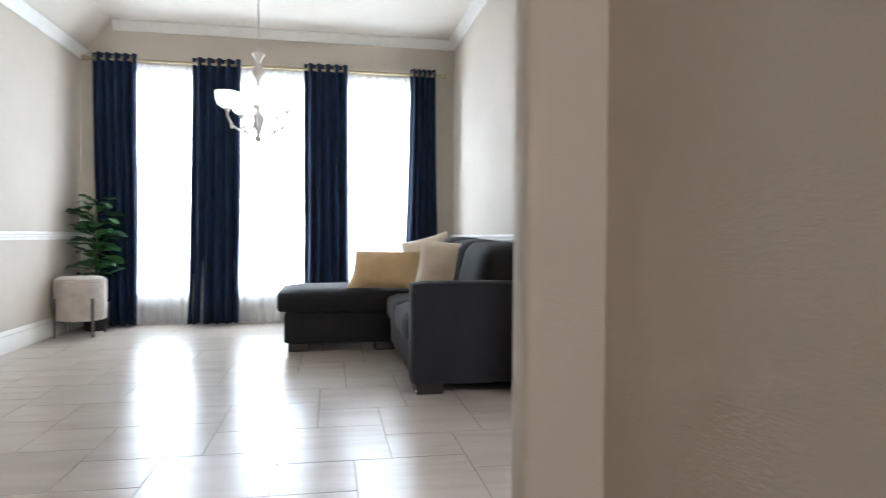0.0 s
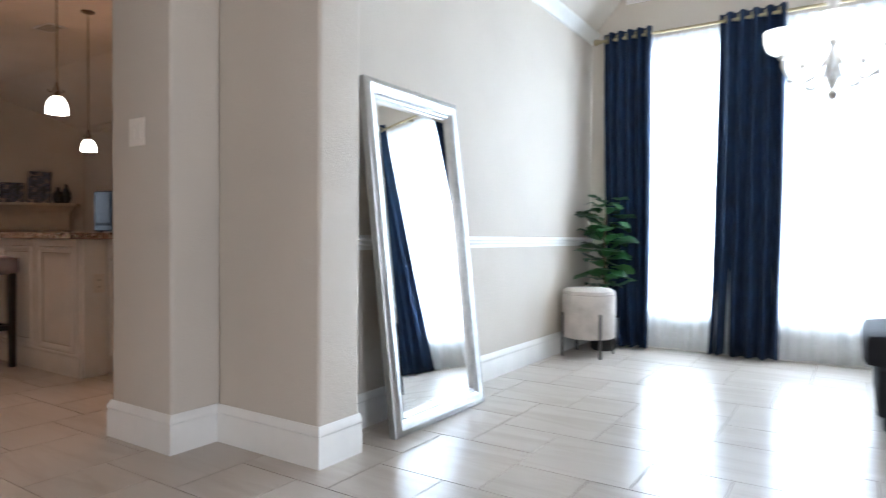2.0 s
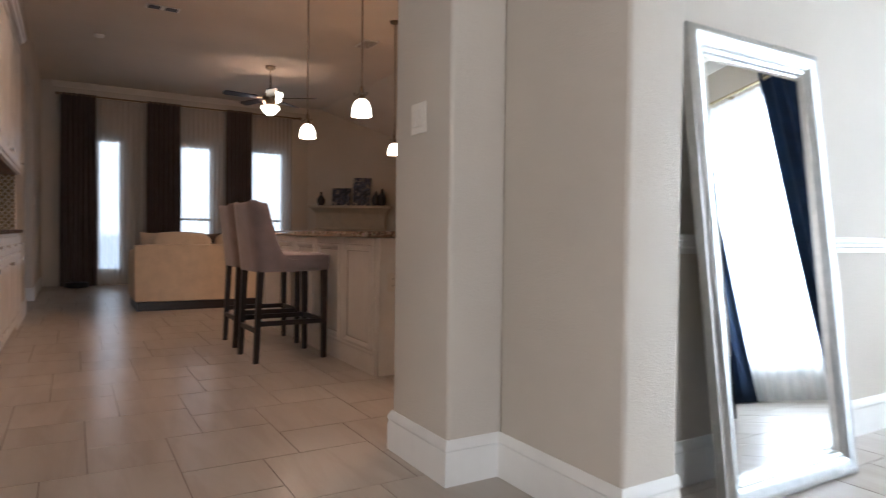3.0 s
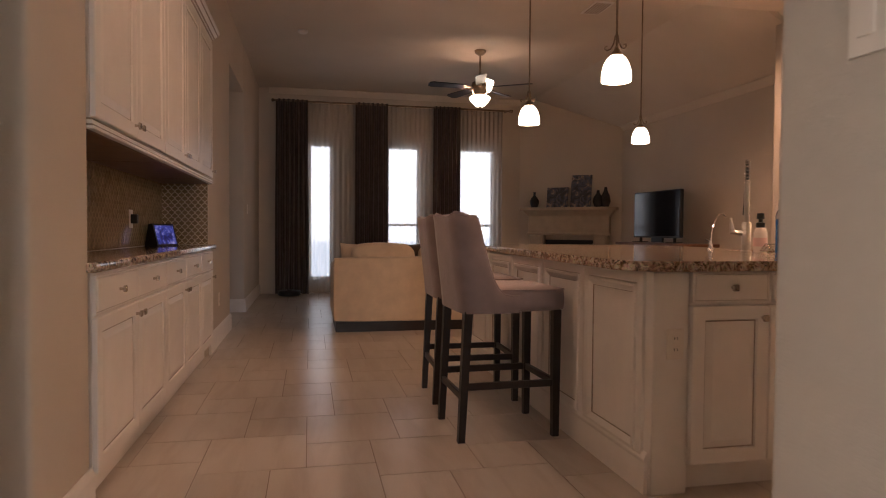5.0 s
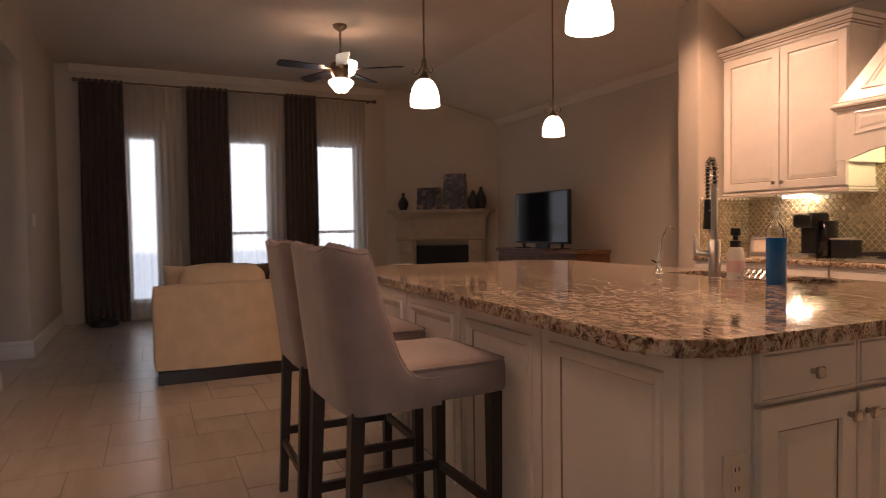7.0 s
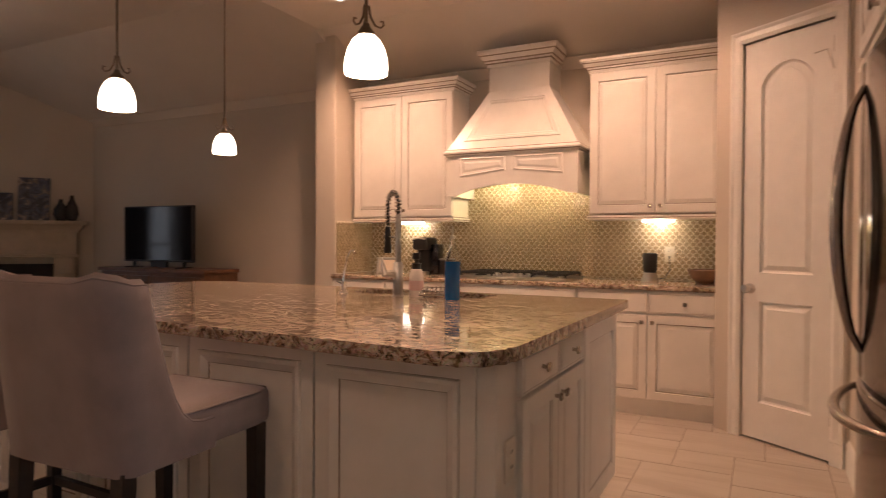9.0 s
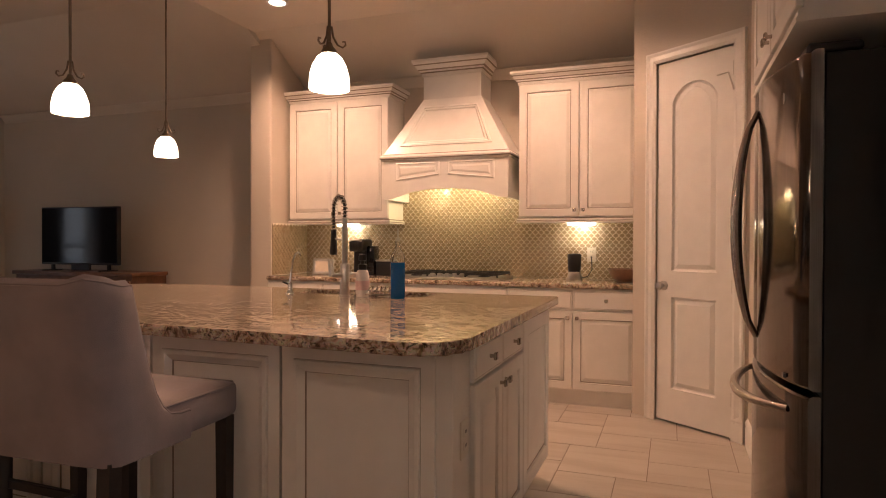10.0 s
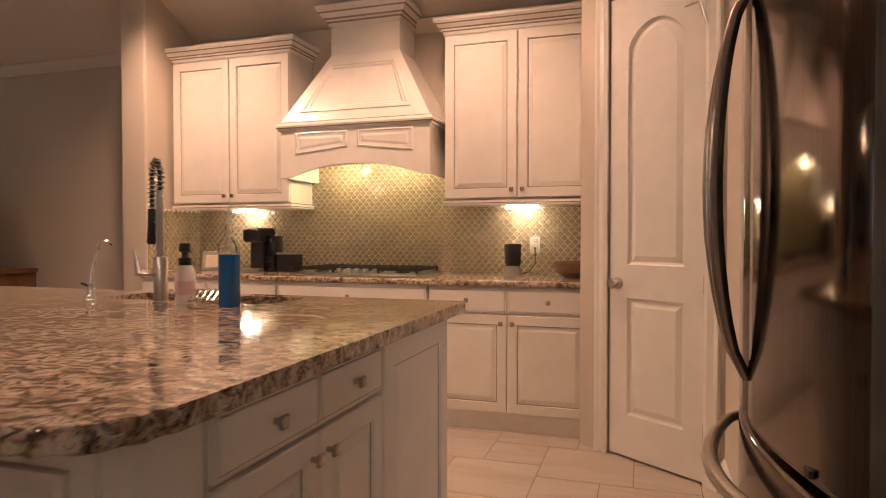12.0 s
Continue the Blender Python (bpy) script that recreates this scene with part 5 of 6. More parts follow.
def pantry_door():
    """A tall two panel door, arched upper panel, in the cut corner; local x along the wall, front to -y."""
    ang = -36.0; w, h = 0.56, 2.44
    m = pose(-2.79, 6.262, 0, 0, 0, ang)
    wl = setting("wall_pantry", move(bm_box(bm_box(bm_box(bmesh.new(), -0.48, -w / 2 - 0.012, 0.0, 0.11, 0, 3.3), w / 2 + 0.012, 0.40, 0.0, 0.11, 0, 3.3), -w / 2 - 0.012, w / 2 + 0.012, 0, 0.11, h + 0.012, 3.3), m), WALL, "greige plaster wall across the kitchen corner")
    d = thing("door_8", m, "closed cream two panel pantry door with arched panel", "", kind="structure")
    part("slab", box(-w / 2, w / 2, 0.027, 0.058, 0.012, h), TRIM, d)
    # frame boards stand 12 mm proud so that the panels are sunk
    for x0, x1, z0, z1 in ((-w / 2, -0.165, 0.012, h), (0.165, w / 2, 0.012, h), (-0.165, 0.165, 0.012, 0.235), (-0.165, 0.165, 0.855, 1.03)):
        part("frame_board", box(x0, x1, 0.008, 0.028, z0, z1), TRIM, d)
    ab = bmesh.new(); n = 16; lo = []; hi = []
    for i in range(n + 1):
        x = -0.165 + 0.33 * i / n
        lo.append((x, 2.16 + 0.12 * (1 - (x / 0.165) ** 2) ** 0.75 if abs(x) < 0.1649 else 2.16)); hi.append((x, h))
    F = [[ab.verts.new((x, y, z)) for x, z in q] for y in (0.008, 0.028) for q in (lo, hi)]
    for i in range(n):
        ab.faces.new((F[0][i], F[0][i + 1], F[1][i + 1], F[1][i])); ab.faces.new((F[0][i + 1], F[0][i], F[2][i], F[2][i + 1]))
    part("frame_board", ab, TRIM, d)
    def field(z0, z1, arch):
        bm = bmesh.new(); loops = []
        for ins, y in ((0.0, 0.010), (0.006, 0.022), (0.014, 0.025), (0.018, 0.025), (0.046, 0.013), (0.048, 0.013)):
            a, b = -0.165 + ins, 0.165 - ins; pts = [(a, z0 + ins), (b, z0 + ins)]
            for i in range(17):
                x = b + (a - b) * i / 16; q = min(1, abs(x) / (0.165 - ins))
                pts.append((x, z1 - ins + (arch * (1 - q * q) ** 0.75 if q < 1 else 0)))
            loops.append([bm.verts.new((x, y, z)) for x, z in pts])
        for p, q in zip(loops, loops[1:]):
            for i in range(len(p)): bm.faces.new((p[i], p[(i + 1) % len(p)], q[(i + 1) % len(p)], q[i]))
        bm.faces.new(loops[-1]); return bm
    part("panel", field(0.235, 0.855, 0), TRIM, d, smooth=20); part("panel", field(1.03, 2.16, 0.12), TRIM, d, smooth=20)
    CAS = [(0, 0), (0.0, -0.012), (0.02, -0.02), (0.05, -0.014), (0.065, -0.022), (0.075, -0.022), (0.078, 0)]
    cs = bmesh.new(); loops = []
    for o, y in CAS:
        k = w / 2 + 0.005 + o
        loops.append([cs.verts.new((x, y, z)) for x, z in ((-k, 0), (-k, h + 0.008 + o), (k, h + 0.008 + o), (k, 0))])
    for p, q in zip(loops, loops[1:] + loops[:1]):
        for i in range(3): cs.faces.new((p[i], p[i + 1], q[i + 1], q[i]))
    part("casing", cs, TRIM, d, smooth=25)
    kn = part("door_knob", move(lathe([(0, 0), (0.032, 0), (0.032, 0.006), (0.014, 0.010), (0.012, 0.03), (0.022, 0.038), (0.028, 0.05), (0.024, 0.062), (0, 0.066)], 20), Matrix.Translation((-w / 2 + 0.055, 0.008, 0.93)) @ Matrix.Rotation(radians(90), 4, "X")), STEEL, d, "satin nickel knob")
    for z in (0.25, 0.95, 1.65, 2.30): part("hinge", box(w / 2 - 0.006, w / 2 + 0.010, -0.004, 0.012, z - 0.045, z + 0.045, 0.002), STEEL, d)
    part("latch_hook", tube([(w / 2 + 0.01, -0.02, 2.16), (w / 2 - 0.02, -0.03, 2.27), (w / 2 - 0.09, -0.035, 2.265)], 0.005, 6), STEEL, d)
    return d


pantry_door()
trim("baseboard", BASE, [(-2.50, 5.96, 0), (-2.50, 6.04, 0), (-2.56, 6.09, 0)][1:], "white moulded baseboard")

# ---- buffet ----
BX0, BX1, BF = -6.66, -3.80, 1.55
for k in range(3):
    wd = (2 if k < 2 else 1) * (BX1 - BX0 - 0.04) / 5
    cx = BX1 - 0.02 - (k * 2 * (BX1 - BX0 - 0.04) / 5) - wd / 2
    n = 2 if k < 2 else 1
    base_unit(pose(cx, BF, 0, 0, 0, 180), wd, 0.375, "cream raised panel buffet cabinet in the alcove", n, n, plinth=0.05, z0=0.12, group="buffet cabinets")
    wall_unit(pose(cx, BF, 0, 0, 0, 180), wd - 0.001, 0.375, 1.40, 2.62, "cream raised panel cabinet above the buffet", n, (k == 0, k == 2), "buffet wall cabinets")
tagged(link("countertop", slab([(BX0 - 0.03, 1.18), (BX1 + 0.03, 1.18), (BX1 + 0.03, BF + 0.035), (BX0 - 0.03, BF + 0.035)], 0.876, 0.914), GRANITE, 40), "polished brown granite worktop of the buffet", "countertop")
t = thing("smart_display", pose(-6.18, 1.29, 0.914, 0, 0, 155), "small tabletop smart display with a lit screen", "display")
wedge = bmesh.new()
for x in (-0.115, 0.115): [wedge.verts.new((x, y, z)) for y, z in ((-0.045, 0), (0.06, 0), (0.03, 0.155), (0.0, 0.16))]
wedge.verts.ensure_lookup_table()
for q in ((0, 1, 2, 3), (7, 6, 5, 4), (0, 3, 7, 4), (1, 0, 4, 5), (2, 1, 5, 6), (3, 2, 6, 7)): wedge.faces.new([wedge.verts[k] for k in q])
part("body", wedge, BLACK, t, smooth=None)
SCR = Nodes("lit_screen", 0.15); SCR.color((0.01, 0.01, 0.02)); SCR.b.inputs["Emission Strength"].default_value = 0.55
SCR.t.links.new(SCR.ramp(SCR.noise(22, 3, vec=SCR.co), [(0.42, (0.012, 0.012, 0.12)), (0.55, (0.06, 0.08, 0.42)), (0.68, (0.45, 0.42, 0.75))]), SCR.b.inputs["Emission Color"]); SCR = SCR.mat
part("screen", move(box(-0.10, 0.10, -0.003, 0.0005, 0.012, 0.152), Matrix.Translation((0, -0.045, 0)) @ Matrix.Rotation(radians(-15.7), 4, "X")), SCR, t, "lit blue screen")


def plate(at, kind="outlet"):
    """A wall plate; local face looks to -y."""
    t = thing("light_switch" if kind == "switch" else "wall_outlet", at, "ivory plastic light switch plate on the wall" if kind == "switch" else "ivory plastic double outlet plate", "switch" if kind == "switch" else "outlet", "wall plates")
    w = 0.115 if kind == "switch" else 0.075
    part("plate", box(-w / 2, w / 2, -0.006, 0, -0.06, 0.06, 0.002), PLATE, t)
    if kind == "switch":
        for x in (-0.024, 0.024): part("rocker", box(x - 0.016, x + 0.016, -0.010, -0.006, -0.033, 0.033, 0.002), PLATE, t)
    else:
        for z in (-0.022, 0.022):
            part("socket", box(-0.017, 0.017, -0.009, -0.006, z - 0.015, z + 0.015, 0.003), PLATE, t)
            for x in (-0.006, 0.006): part("slot", box(x - 0.0015, x + 0.0015, -0.0095, -0.009, z - 0.004, z + 0.006), BLACK, t)
    return t


plate(pose(-2.07, 3.13, 1.36), "switch")
plate(pose(IX, 3.735, 0.60, 0, 0, 90))
plate(pose(-3.55, YK - 0.014, 1.12)); plate(pose(-6.33, 6.80, 1.08, 0, 0, 90))
plate(pose(-4.62, 1.185, 1.13, 0, 0, 180)); plate(pose(-5.75, 1.185, 1.10, 0, 0, 180))
plate(pose(-7.30, 1.52, 0.40, 0, 0, 180)); plate(pose(-9.85, 1.53, 1.30, 0, 0, 180), "switch"); plate(pose(XW, 3.0, 1.22, 0, 0, 90))
for x, z, w in ((-5.75, 1.10, 0.04), (-4.62, 1.15, 0.05)):
    t = thing("plug_adapter", pose(x, 1.176, z, 0, 0, 180), "small dark plug in adapter in the outlet", "adapter", "adapters")
    part("body", box(-w / 2, w / 2, -0.055, -0.012, -0.03, 0.03, 0.006), BLACK, t)

# ---- small kitchen things ----


def coffee_maker(at):
    t = thing("coffee_maker", at, "dark single serve coffee maker on the counter", "coffee maker")
    part("body", box(-0.10, 0.02, -0.02, 0.16, 0, 0.30, 0.02, 3), BLACK, t)
    part("head", box(-0.11, 0.03, -0.12, 0.16, 0.22, 0.33, 0.025, 3), BLACK, t)
    part("drip_tray", box(-0.10, 0.02, -0.13, -0.02, 0, 0.03, 0.008, 2), STEEL, t)
    part("water_tank", box(0.025, 0.10, -0.02, 0.14, 0.0, 0.27, 0.015, 2), SCREEN, t)
    part("handle", tube([(-0.10, -0.13, 0.315), (-0.04, -0.145, 0.325), (0.02, -0.13, 0.315)], 0.008, 8), STEEL, t)
    return t


coffee_maker(pose(-5.55, 6.98, 0.914, 0, 0, 8))
t = thing("canister_set", pose(-5.36, 7.04, 0.914), "dark storage caddy beside the coffee maker", "caddy")
part("box", box(-0.075, 0.075, -0.06, 0.06, 0, 0.13, 0.008, 2), BLACK, t); part("rim", box(-0.08, 0.08, -0.065, 0.065, 0.13, 0.145, 0.005), STEEL, t)
t = thing("photo_frame", pose(-5.98, 6.98, 0.914, -12, 0, 20), "small silver picture frame with a pale picture", "picture frame")
part("frame", panel(0.20, 0.15, rings=[(0, 0, 0), (0, 0.012, 0), (0.006, 0.016, 0), (0.02, 0.012, 0), (0.024, 0.006, 0), (0.025, 0.006, 0)]), STEEL, t)
part("picture", box(-0.074, 0.074, -0.0085, -0.0075, 0.027, 0.123), IVORY, t)
t = thing("blender_cup", pose(-3.66, 7.0, 0.914), "compact black blender with steel base", "blender")
part("base", lathe([(0, 0), (0.062, 0), (0.065, 0.01), (0.05, 0.055), (0.048, 0.07), (0, 0.07)], 22), STEEL, t)
part("cup", lathe([(0, 0.07), (0.046, 0.07), (0.052, 0.10), (0.056, 0.205), (0.05, 0.215), (0, 0.218)], 22), BLACK, t)
part("cord", tube([(0.06, 0.02, 0.02), (0.10, 0.06, 0.03), (0.12, 0.18, 0.08), (0.11, 0.22, 0.19)], 0.004, 6), BLACK, t)
ob = link("wooden_bowl", move(lathe([(0, 0), (0.06, 0), (0.11, 0.04), (0.135, 0.10), (0.13, 0.102), (0.105, 0.045), (0.055, 0.012), (0, 0.010)], 30), pose(-3.26, 6.98, 0.914)), plain("turned_wood", (0.16, 0.085, 0.045), 0.4, vary=0.35, scale=18).mat, 50)
tagged(ob, "turned brown wooden bowl on the counter", "bowl")

# ---- living room ----


def cream_sofa():
    t = thing("cream_sofa", pose(-7.70, 3.45, 0, 0, 0, 0), "cream upholstered sofa with loose back cushions", "sofa")
    L = 1.78
    part("plinth", box(-0.90, -0.03, -L / 2 + 0.03, L / 2 - 0.03, 0.0, 0.10), DARKWOOD, t)
    part("back", move(hump(0.20, L, 0.66, 0.04, 0.004), Matrix.Translation((-0.10, 0, 0.10))), CREAM, t)
    for y in (-1, 1): part("arm", move(hump(0.80, 0.18, 0.58, 0.04, 0.004), Matrix.Translation((-0.55, y * (L / 2 - 0.09), 0.10))), CREAM, t)
    part("seat", move(hump(0.75, L - 0.36, 0.20, 0.04, 0.02), Matrix.Translation((-0.52, 0, 0.26))), CREAM, t)
    for k in range(2): part("back_cushion", move(hump(0.24, 0.68, 0.46, 0.10, 0.03), Matrix.Translation((-0.30, -0.36 + 0.72 * k, 0.42)) @ Matrix.Rotation(radians(6), 4, "Y")), CREAM, t)
    return t


cream_sofa()
ob = scatter(pose(-8.02, 2.86, 0.46, 0, 0, 75), 0.44, 0.44, CREAM, "cream cushion on the living room sofa", 7)
ob = scatter(pose(-8.05, 3.35, 0.50, -8, 0, 85), 0.42, 0.40, BROWNDRAPE, "dark brown cushion on the living room sofa", 8)
t = thing("loveseat", pose(-8.35, 5.75, 0, 0, 0, 180), "cream loveseat turned towards the fireplace", "sofa")
part("base", box(-0.75, 0.75, 0.05, 0.80, 0.10, 0.30, 0.02), CREAM, t); part("plinth", box(-0.7, 0.7, 0.08, 0.77, 0, 0.10), DARKWOOD, t)
part("back", move(hump(1.5, 0.22, 0.68, 0.05, 0.01), Matrix.Translation((0, 0.70, 0.10))), CREAM, t)
part("seat", move(hump(1.2, 0.6, 0.18, 0.04, 0.02), Matrix.Translation((0, 0.35, 0.28))), CREAM, t)
for x in (-1, 1): part("arm", move(hump(0.18, 0.75, 0.55, 0.04, 0.004), Matrix.Translation((x * 0.68, 0.42, 0.10))), CREAM, t)

FP = pose(-11.17, 6.60, 0, 0, 0, 50.3)      # on the corner wall, front looks to local -y


def fireplace():
    t = thing("fireplace", FP, "cast stone fireplace surround with mantel shelf", "fireplace")
    for s in (-1, 1):
        part("leg", box(s * 0.42, s * 0.66, -0.14, 0, 0, 0.98, 0.01), STONE, t)
        part("corbel", box(s * 0.44, s * 0.64, -0.18, -0.14, 0.78, 0.98, 0.02, 2), STONE, t)
    part("frieze", box(-0.68, 0.68, -0.15, 0, 0.98, 1.30, 0.008), STONE, t)
    part("frieze_band", box(-0.70, 0.70, -0.17, -0.15, 0.98, 1.02, 0.006), STONE, t)
    M = [(-0.004, 0), (0.01, 0), (0.02, 0.03), (0.05, 0.06), (0.07, 0.09), (0.08, 0.10), (-0.004, 0.10)]
    part("cornice", sweep(M, [(0.68, 0, 1.29), (0.68, -0.15, 1.29), (-0.68, -0.15, 1.29), (-0.68, 0, 1.29)]), STONE, t, smooth=25)
    part("mantel_shelf", box(-0.80, 0.80, -0.27, 0, 1.39, 1.44, 0.01, 2), STONE, t)
    part("firebox", box(-0.42, 0.42, -0.02, -0.005, 0.05, 0.90), BLACK, t, "dark firebox opening")
    part("hearth", box(-0.8, 0.8, -0.45, 0, 0, 0.05, 0.01), STONE, t)
    return t


fireplace()


def on_mantel(name, x, bm, mat, label, category, y=-0.15, group=""):
    ob = link(name, bm, mat, 50); ob.matrix_basis = FP @ pose(x, y, 1.44)
    return tagged(ob, label, category, group)


on_mantel("vase", -0.58, lathe([(0, 0), (0.05, 0), (0.075, 0.06), (0.08, 0.11), (0.05, 0.17), (0.02, 0.20), (0.02, 0.25), (0.03, 0.26), (0, 0.26)], 22), VASE, "dark brown bottle vase on the mantel", "vase", group="mantel vases")
on_mantel("vase", 0.50, lathe([(0, 0), (0.055, 0), (0.085, 0.08), (0.075, 0.15), (0.03, 0.22), (0.022, 0.27), (0, 0.27)], 22), VASE, "dark teardrop vase on the mantel", "vase", group="mantel vases")
on_mantel("vase", 0.62, lathe([(0, 0), (0.05, 0), (0.08, 0.08), (0.07, 0.17), (0.03, 0.26), (0.02, 0.32), (0, 0.32)], 22), VASE, "taller dark teardrop vase on the mantel", "vase", group="mantel vases")


def art_mat(name, seed):
    n = Nodes(name, 0.5); v = n.place((1, 1, 1), False)
    w = n.add("ShaderNodeTexNoise", 0, Vector=v, Scale=5.0 + seed, Detail=3.0, Distortion=2.0)
    n.color(n.ramp(w, [(0.40, (0.02, 0.022, 0.03)), (0.52, (0.08, 0.10, 0.16)), (0.58, (0.20, 0.14, 0.11)), (0.68, (0.5, 0.46, 0.42))])); return n.mat


for x, w, h, k in ((-0.20, 0.36, 0.34, 1), (0.20, 0.34, 0.54, 2)):
    t = thing("canvas_picture", FP @ pose(x, -0.12, 1.44, -8), "abstract dark blue and brown canvas leaning on the mantel", "picture", "mantel pictures")
    part("canvas", box(-w / 2, w / 2, 0, 0.03, 0, h, 0.003), art_mat("abstract_paint_%d" % k, k), t)


def television():
    t = thing("television", pose(-8.88, 6.82, 0, 0, 0, 3), "black flat screen television on a low wooden stand", "television")
    w, h, z0 = 1.04, 0.62, 0.965
    part("body", box(-w / 2, w / 2, 0, 0.05, z0, z0 + h, 0.006), BLACK, t); part("screen", box(-w / 2 + 0.014, w / 2 - 0.014, -0.003, 0.0, z0 + 0.022, z0 + h - 0.014), SCREEN, t, "dark glossy screen")
    part("neck", box(-0.12, 0.12, 0.015, 0.045, 0.905, z0 + 0.01), BLACK, t)
    for s in (-1, 1): part("foot", box(s * 0.38 - 0.02, s * 0.38 + 0.02, -0.10, 0.13, 0.90, 0.912, 0.003), BLACK, t); part("leg", box(s * 0.38 - 0.012, s * 0.38 + 0.012, 0.01, 0.04, 0.905, z0 + 0.01), BLACK, t)
    return t


television()
t = thing("media_console", pose(-8.80, 6.88, 0), "brown wooden media console below the television", "console")
part("top", box(-0.85, 0.85, -0.24, 0.24, 0.86, 0.90, 0.006), WOOD, t); part("body", box(-0.82, 0.82, -0.21, 0.24, 0.10, 0.86), WOOD, t)
for k in range(4): part("door", panel(0.39, 0.68, 0.018, 0.05), WOOD, t, smooth=20, at=pose(-0.61 + 0.405 * k, -0.21, 0.14))
for x in (-0.78, 0.70):
    for y in (-0.19, 0.14): part("leg", box(x, x + 0.07, y, y + 0.07, 0, 0.10), WOOD, t)


def ceiling_fan():
    x, y = -8.99, 4.42
    t = thing("ceiling_fan", pose(x, y, 0), "dark bladed ceiling fan with lit glass bowls", "ceiling fan")
    part("canopy", lathe([(0, CL), (0.075, CL), (0.07, CL - 0.03), (0.03, CL - 0.06), (0, CL - 0.06)], 22), BRONZE, t)
    part("downrod", tube([(0, 0, CL - 0.05), (0, 0, 2.93)], 0.012, 8), BRONZE, t)
    part("motor", lathe([(0, 2.95), (0.03, 2.94), (0.10, 2.90), (0.115, 2.85), (0.10, 2.80), (0.05, 2.66), (0, 2.66)], 26), BRONZE, t)
    for k in range(5):
        m = Matrix.Translation((0, 0, 2.84)) @ Matrix.Rotation(radians(72 * k + 58), 4, "Z")
        part("blade_iron", move(box(0.08, 0.22, -0.02, 0.02, -0.006, 0.002), m), BRONZE, t)
        b = prism([(0.19, -0.055), (0.62, -0.07), (0.66, -0.05), (0.67, 0), (0.66, 0.05), (0.62, 0.07), (0.19, 0.055)], -0.005, 0.005)
        part("blade", move(b, m @ Matrix.Rotation(radians(11), 4, "X")), DARKWOOD, t)
    part("bowl", lathe([(0, 2.60), (0.05, 2.602), (0.075, 2.625), (0.115, 2.67), (0.132, 2.70), (0.128, 2.72), (0.10, 2.735), (0.05, 2.74), (0, 2.74)], 26), SHADE_FAN, t, "lit glass bowl")
    part("bowl_finial", lathe([(0, 2.575), (0.012, 2.58), (0.014, 2.595), (0, 2.602)], 12), BRONZE, t)
    tilted = Matrix.Translation((0.03, 0.07, 2.79)) @ Matrix.Rotation(radians(-14), 4, "X")
    part("uplight", move(lathe([(0.045, 0), (0.065, 0.03), (0.072, 0.09), (0.07, 0.14), (0.066, 0.14), (0.066, 0.09), (0.06, 0.03), (0.04, 0.004)], 18), tilted), SHADE_FAN, t, "lit glass shade turned up")
    part("pull_chain", tube([(0.05, 0, 2.66), (0.05, 0, 2.45)], 0.002, 5), BRASS, t)
    for a in (radians(94), radians(238)): lamp("fan_bulb", "POINT", pose(x + 0.17 * math.cos(a), y + 0.17 * math.sin(a), 2.765), 4.5, WARM, radius=0.015)
    return t


ceiling_fan()
t = thing("air_vent", pose(-7.25, 5.16, CL), "white ceiling air vent", "vent")
part("frame", box(-0.18, 0.18, -0.10, 0.10, -0.012, -0.0005, 0.003), TRIM, t)
for k in range(6): part("slat", box(-0.15, 0.15, -0.075 + 0.028 * k, -0.062 + 0.028 * k, -0.016, -0.012), GLAZE, t)
for x, y in ((-8.70, 2.25),):
    t = thing("smoke_detector", pose(x, y, CL), "white round smoke detector on the ceiling", "detector")
    part("body", lathe([(0, -0.03), (0.04, -0.03), (0.055, -0.02), (0.06, 0), (0, 0)], 20), TRIM, t)
t = thing("ceiling_grille", pose(-7.26, 2.80, CL), "small white ceiling grille with two dark openings", "vent")
part("frame", box(-0.07, 0.07, -0.17, 0.17, -0.010, -0.0005, 0.003), TRIM, t)
for y in (-0.085, 0.085): part("opening", box(-0.05, 0.05, y - 0.06, y + 0.06, -0.013, -0.010), BLACK, t)
t = thing("robot_vacuum", pose(-11.35, 2.02, 0), "black round robot vacuum on the floor by the wall", "vacuum")
part("body", lathe([(0, 0.01), (0.15, 0.01), (0.17, 0.02), (0.17, 0.08), (0.155, 0.09), (0, 0.092)], 30), BLACK, t); part("sensor", lathe([(0, 0.092), (0.04, 0.092), (0.038, 0.105), (0, 0.106)], 16), BLACK, t)

# ---- lantern tiles of the splashbacks ----
TW, TH_ = 0.050, 0.056


def lantern_outline(g=0.0044):
    """Corner points of one lantern tile, a diamond with ogee sides."""
    w, h = TW / 2 - g, TH_ / 2 - g
    pts = []
    for k in range(16):
        a = k / 16 * 4; quad = int(a); u = a - quad
        b = 0.085 * math.sin(2 * math.pi * u)
        x, y = (1 - u, u) if quad % 2 == 0 else (u, 1 - u)
        bx = b if quad % 2 == 0 else -b
        x, y = x + bx * 0.9, y + bx * 0.9
        sx = (1, -1, -1, 1)[quad]; sy = (1, 1, -1, -1)[quad]
        pts.append((sx * x * w, sy * y * h))
    return pts


OUT = lantern_outline()


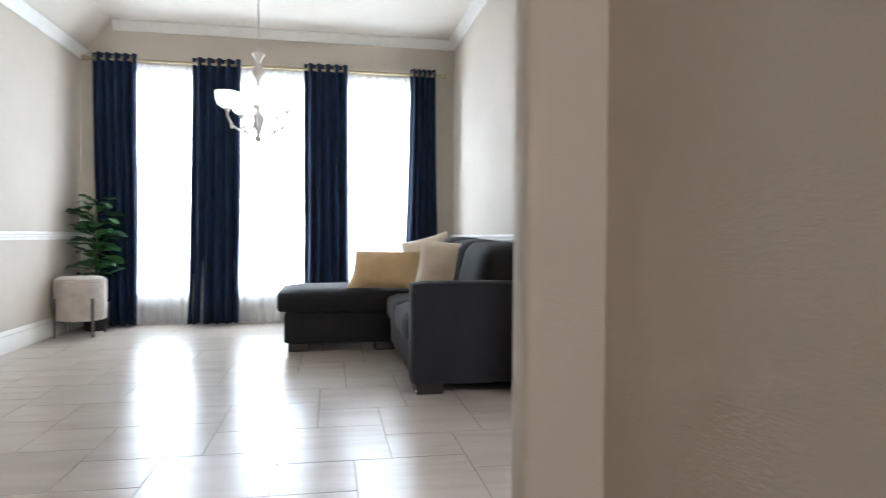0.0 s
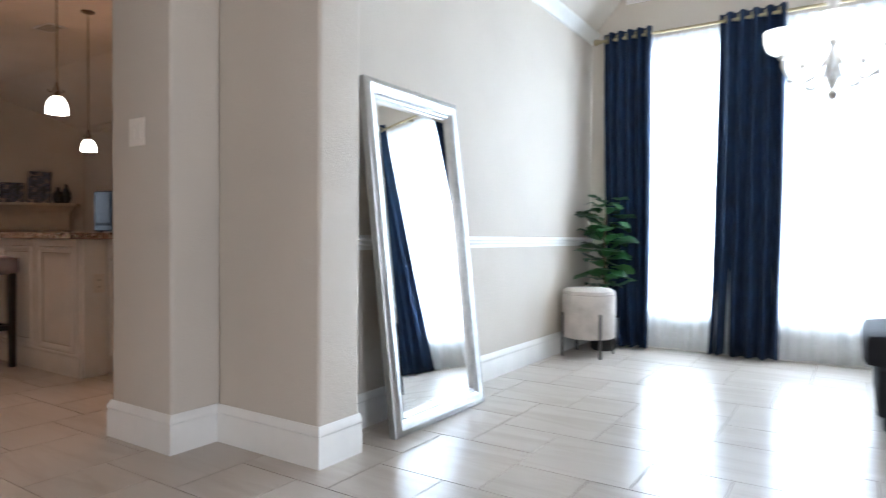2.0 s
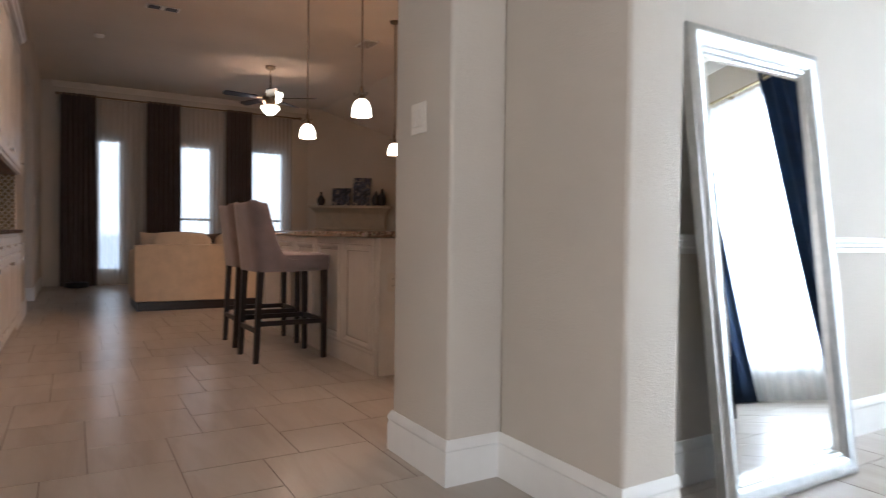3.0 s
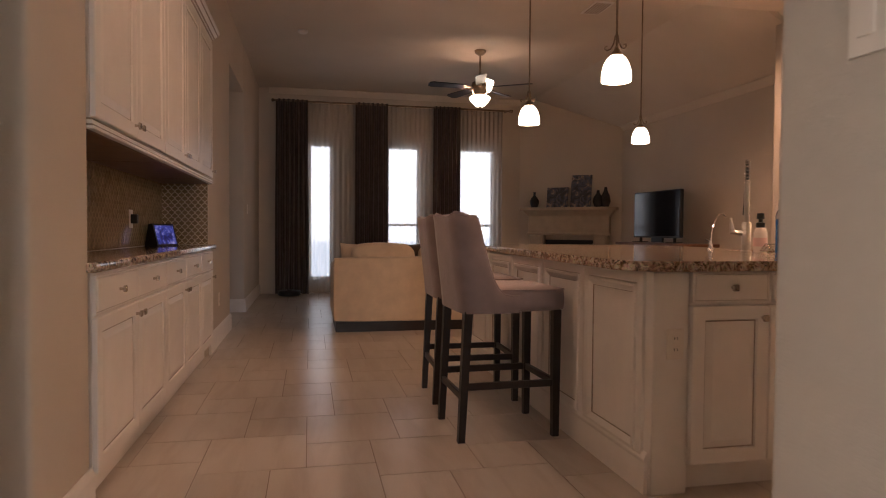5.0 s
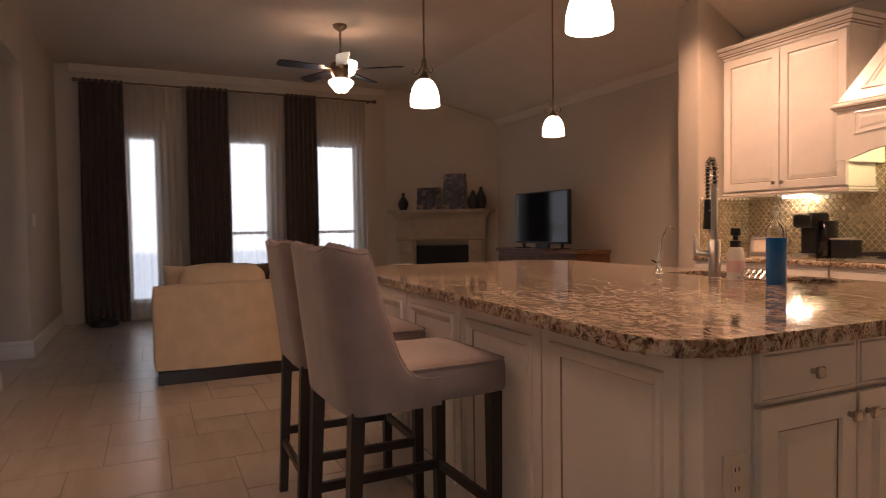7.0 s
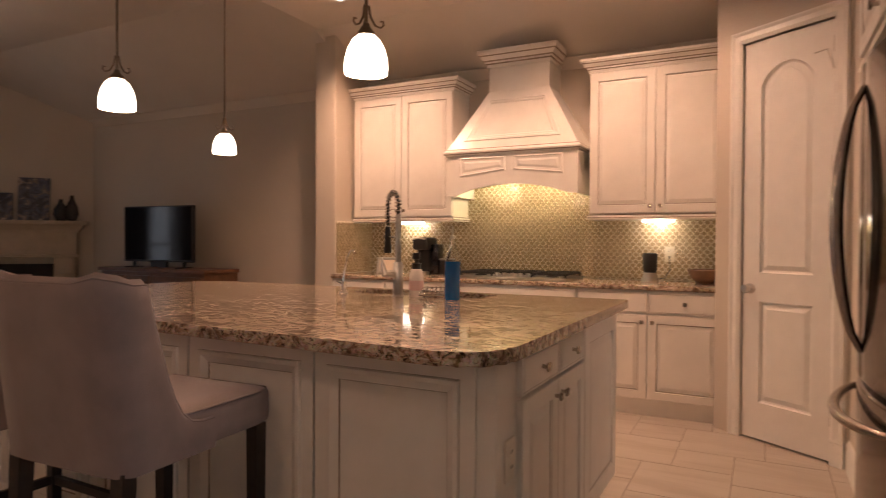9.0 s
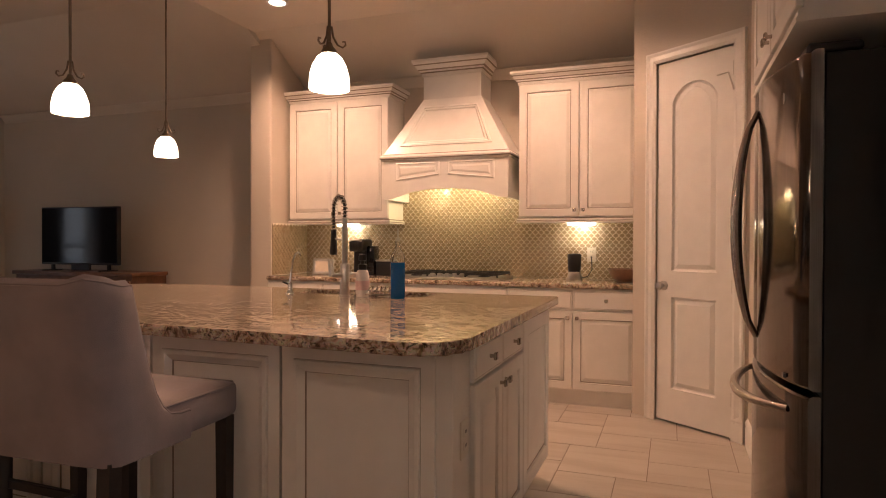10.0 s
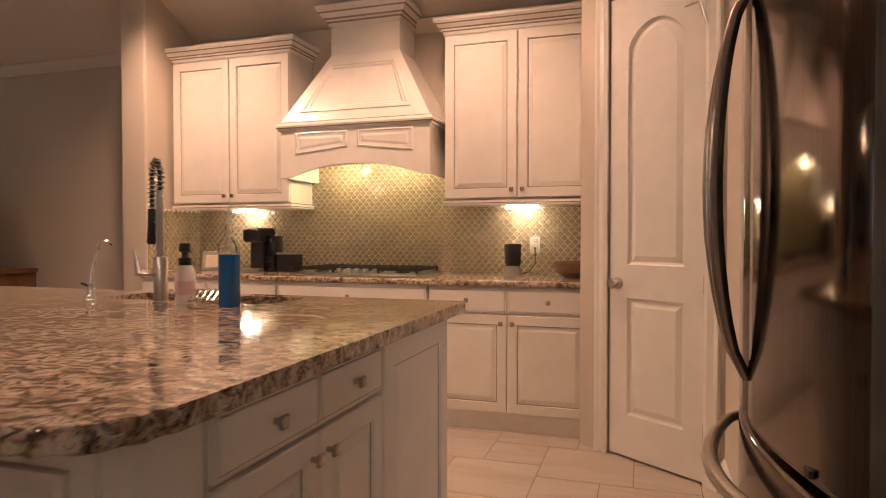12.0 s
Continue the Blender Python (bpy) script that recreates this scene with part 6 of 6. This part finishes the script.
def lantern_bm(bm, m, cut=None):
    a = [bm.verts.new(m @ Vector((x, 0, z))) for x, z in OUT]
    b = [bm.verts.new(m @ Vector((x * 0.99, -0.005, z * 0.99))) for x, z in OUT]
    c = [bm.verts.new(m @ Vector((x * 0.90, -0.007, z * 0.90))) for x, z in OUT]
    if cut:
        for v in a + b + c: v.co.x, v.co.z = min(cut[1], max(cut[0], v.co.x)), min(cut[3], max(cut[2], v.co.z))
    n = len(OUT)
    for p, q in ((a, b), (b, c)):
        for i in range(n): bm.faces.new((p[i], p[(i + 1) % n], q[(i + 1) % n], q[i]))
    bm.faces.new(c)


lt = bmesh.new(); lantern_bm(lt, Matrix.Identity(4)); LT = bpy.data.meshes.new("tile"); bmesh.ops.recalc_face_normals(lt, faces=lt.faces); lt.to_mesh(LT); lt.free(); LT.materials.append(SPLASH)


def splashback(name, at, w, z0, z1, singles, extra=None, label="glossy beige lantern tile splashback with pale grout"):
    """Tiles on a grout bed; local x along the wall from 0 to w, face to -y. singles: x range in which each tile is an object of its own."""
    s = thing(name, at, label, "", kind="structure")
    bed = bm_box(bmesh.new(), 0, w, -0.006, 0.0, z0, z1)
    if extra: bm_box(bed, extra[0], extra[1], -0.006, 0, z1, extra[2])
    part("grout_bed", bed, SPLASH_GROUT, s)
    rest = bmesh.new(); cnt = 0; top = extra[2] if extra else z1
    for r in range(int((top - z0) / (TH_ / 2)) + 1):
        z = z0 + TH_ / 2 * r
        for c in range(int(w / TW) + 2):
            x = c * TW + (TW / 2 if r % 2 else 0)
            lim = extra[2] if extra and extra[0] < x < extra[1] else z1
            rim = x < TW * 0.5 or x > w - TW * 0.5 or z < z0 + TH_ * 0.5 or z > lim - TH_ * 0.5
            if rim:
                if -TW * 0.3 < x < w + TW * 0.3 and z0 - TH_ * 0.3 < z < lim + TH_ * 0.3: lantern_bm(rest, pose(x, -0.006, z), (0.004, w - 0.004, z0 + 0.002, lim - 0.004))
            elif singles and singles[0] < x < singles[1] and cnt < 290:
                o = new("tile", LT); o.parent = s; o.matrix_basis = pose(x, -0.006, z); cnt += 1
            else: lantern_bm(rest, pose(x, -0.006, z))
    if rest.verts: part("tiles", rest, SPLASH, s, smooth=None)["kind"] = "stuff"
    else: rest.free()
    return s


splashback("splashback_kitchen", pose(-6.33, YK, 0), 3.23, 0.915, 1.39, (1.9, 3.3), (1.03, 2.25, 1.75))
splashback("splashback_side", pose(-6.33, 6.66, 0, 0, 0, 90), 0.585, 0.915, 1.39, None)
splashback("splashback_buffet", pose(BX1 + 0.02, 1.17, 0, 0, 0, 180), 2.88, 0.915, 1.40, (0, 2.2))
splashback("splashback_buffet_end", pose(BX0, 1.55, 0, 0, 0, 90) @ pose(-0.37, 0, 0), 0.35, 0.915, 1.40, None)

# ---- floor tiles ----
TA, TB = 0.457, 0.305


def floor_tiles():
    """Two sizes of square tile in a stepped pattern."""
    fl = bpy.data.objects["floor"]; meshes = []
    for side in (TA, TB):
        b = box(0.0023, side - 0.0023, 0.0023, side - 0.0023, -0.010, 0.0)
        me = bpy.data.meshes.new("tile"); bmesh.ops.recalc_face_normals(b, faces=b.faces); b.to_mesh(me); b.free(); me.materials.append(TILE); meshes.append(me)
    bm = bmesh.new(); n = 0
    for i in range(-34, 34):
        for j in range(-34, 34):
            x, y = -3.487 + i * TA - j * TB, 5.67 - TA + i * TB + j * TA
            for side, me, dx in ((TA, meshes[0], 0.0), (TB, meshes[1], TA)):
                px, py = x + dx, y
                if not (-12.2 < px < 3.4 and -3.1 < py < 7.4): continue
                near = (-1.3 < px < 2.0 and 2.4 < py < 6.6) or (-3.7 < px < -2.3 and 3.0 < py < 6.5) or (-6.5 < px < -2.4 and 1.5 < py < 3.6)
                if near and n < 296:
                    o = new("tile", me); o.parent = fl; o.location = (px, py, 0); n += 1
                else: bm_box(bm, px + 0.0023, px + side - 0.0023, py + 0.0023, py + side - 0.0023, -0.010, 0.0)
    part("tiles", bm, TILE, fl, smooth=None)["kind"] = "stuff"


floor_tiles()

# the wide flat faces of the worktops stay flat beside their rounded edges
for ob in list(bpy.data.objects):
    if ob.name.startswith("countertop"):
        for f in ob.data.polygons:
            if abs(f.normal.z) > 0.995: f.use_smooth = False
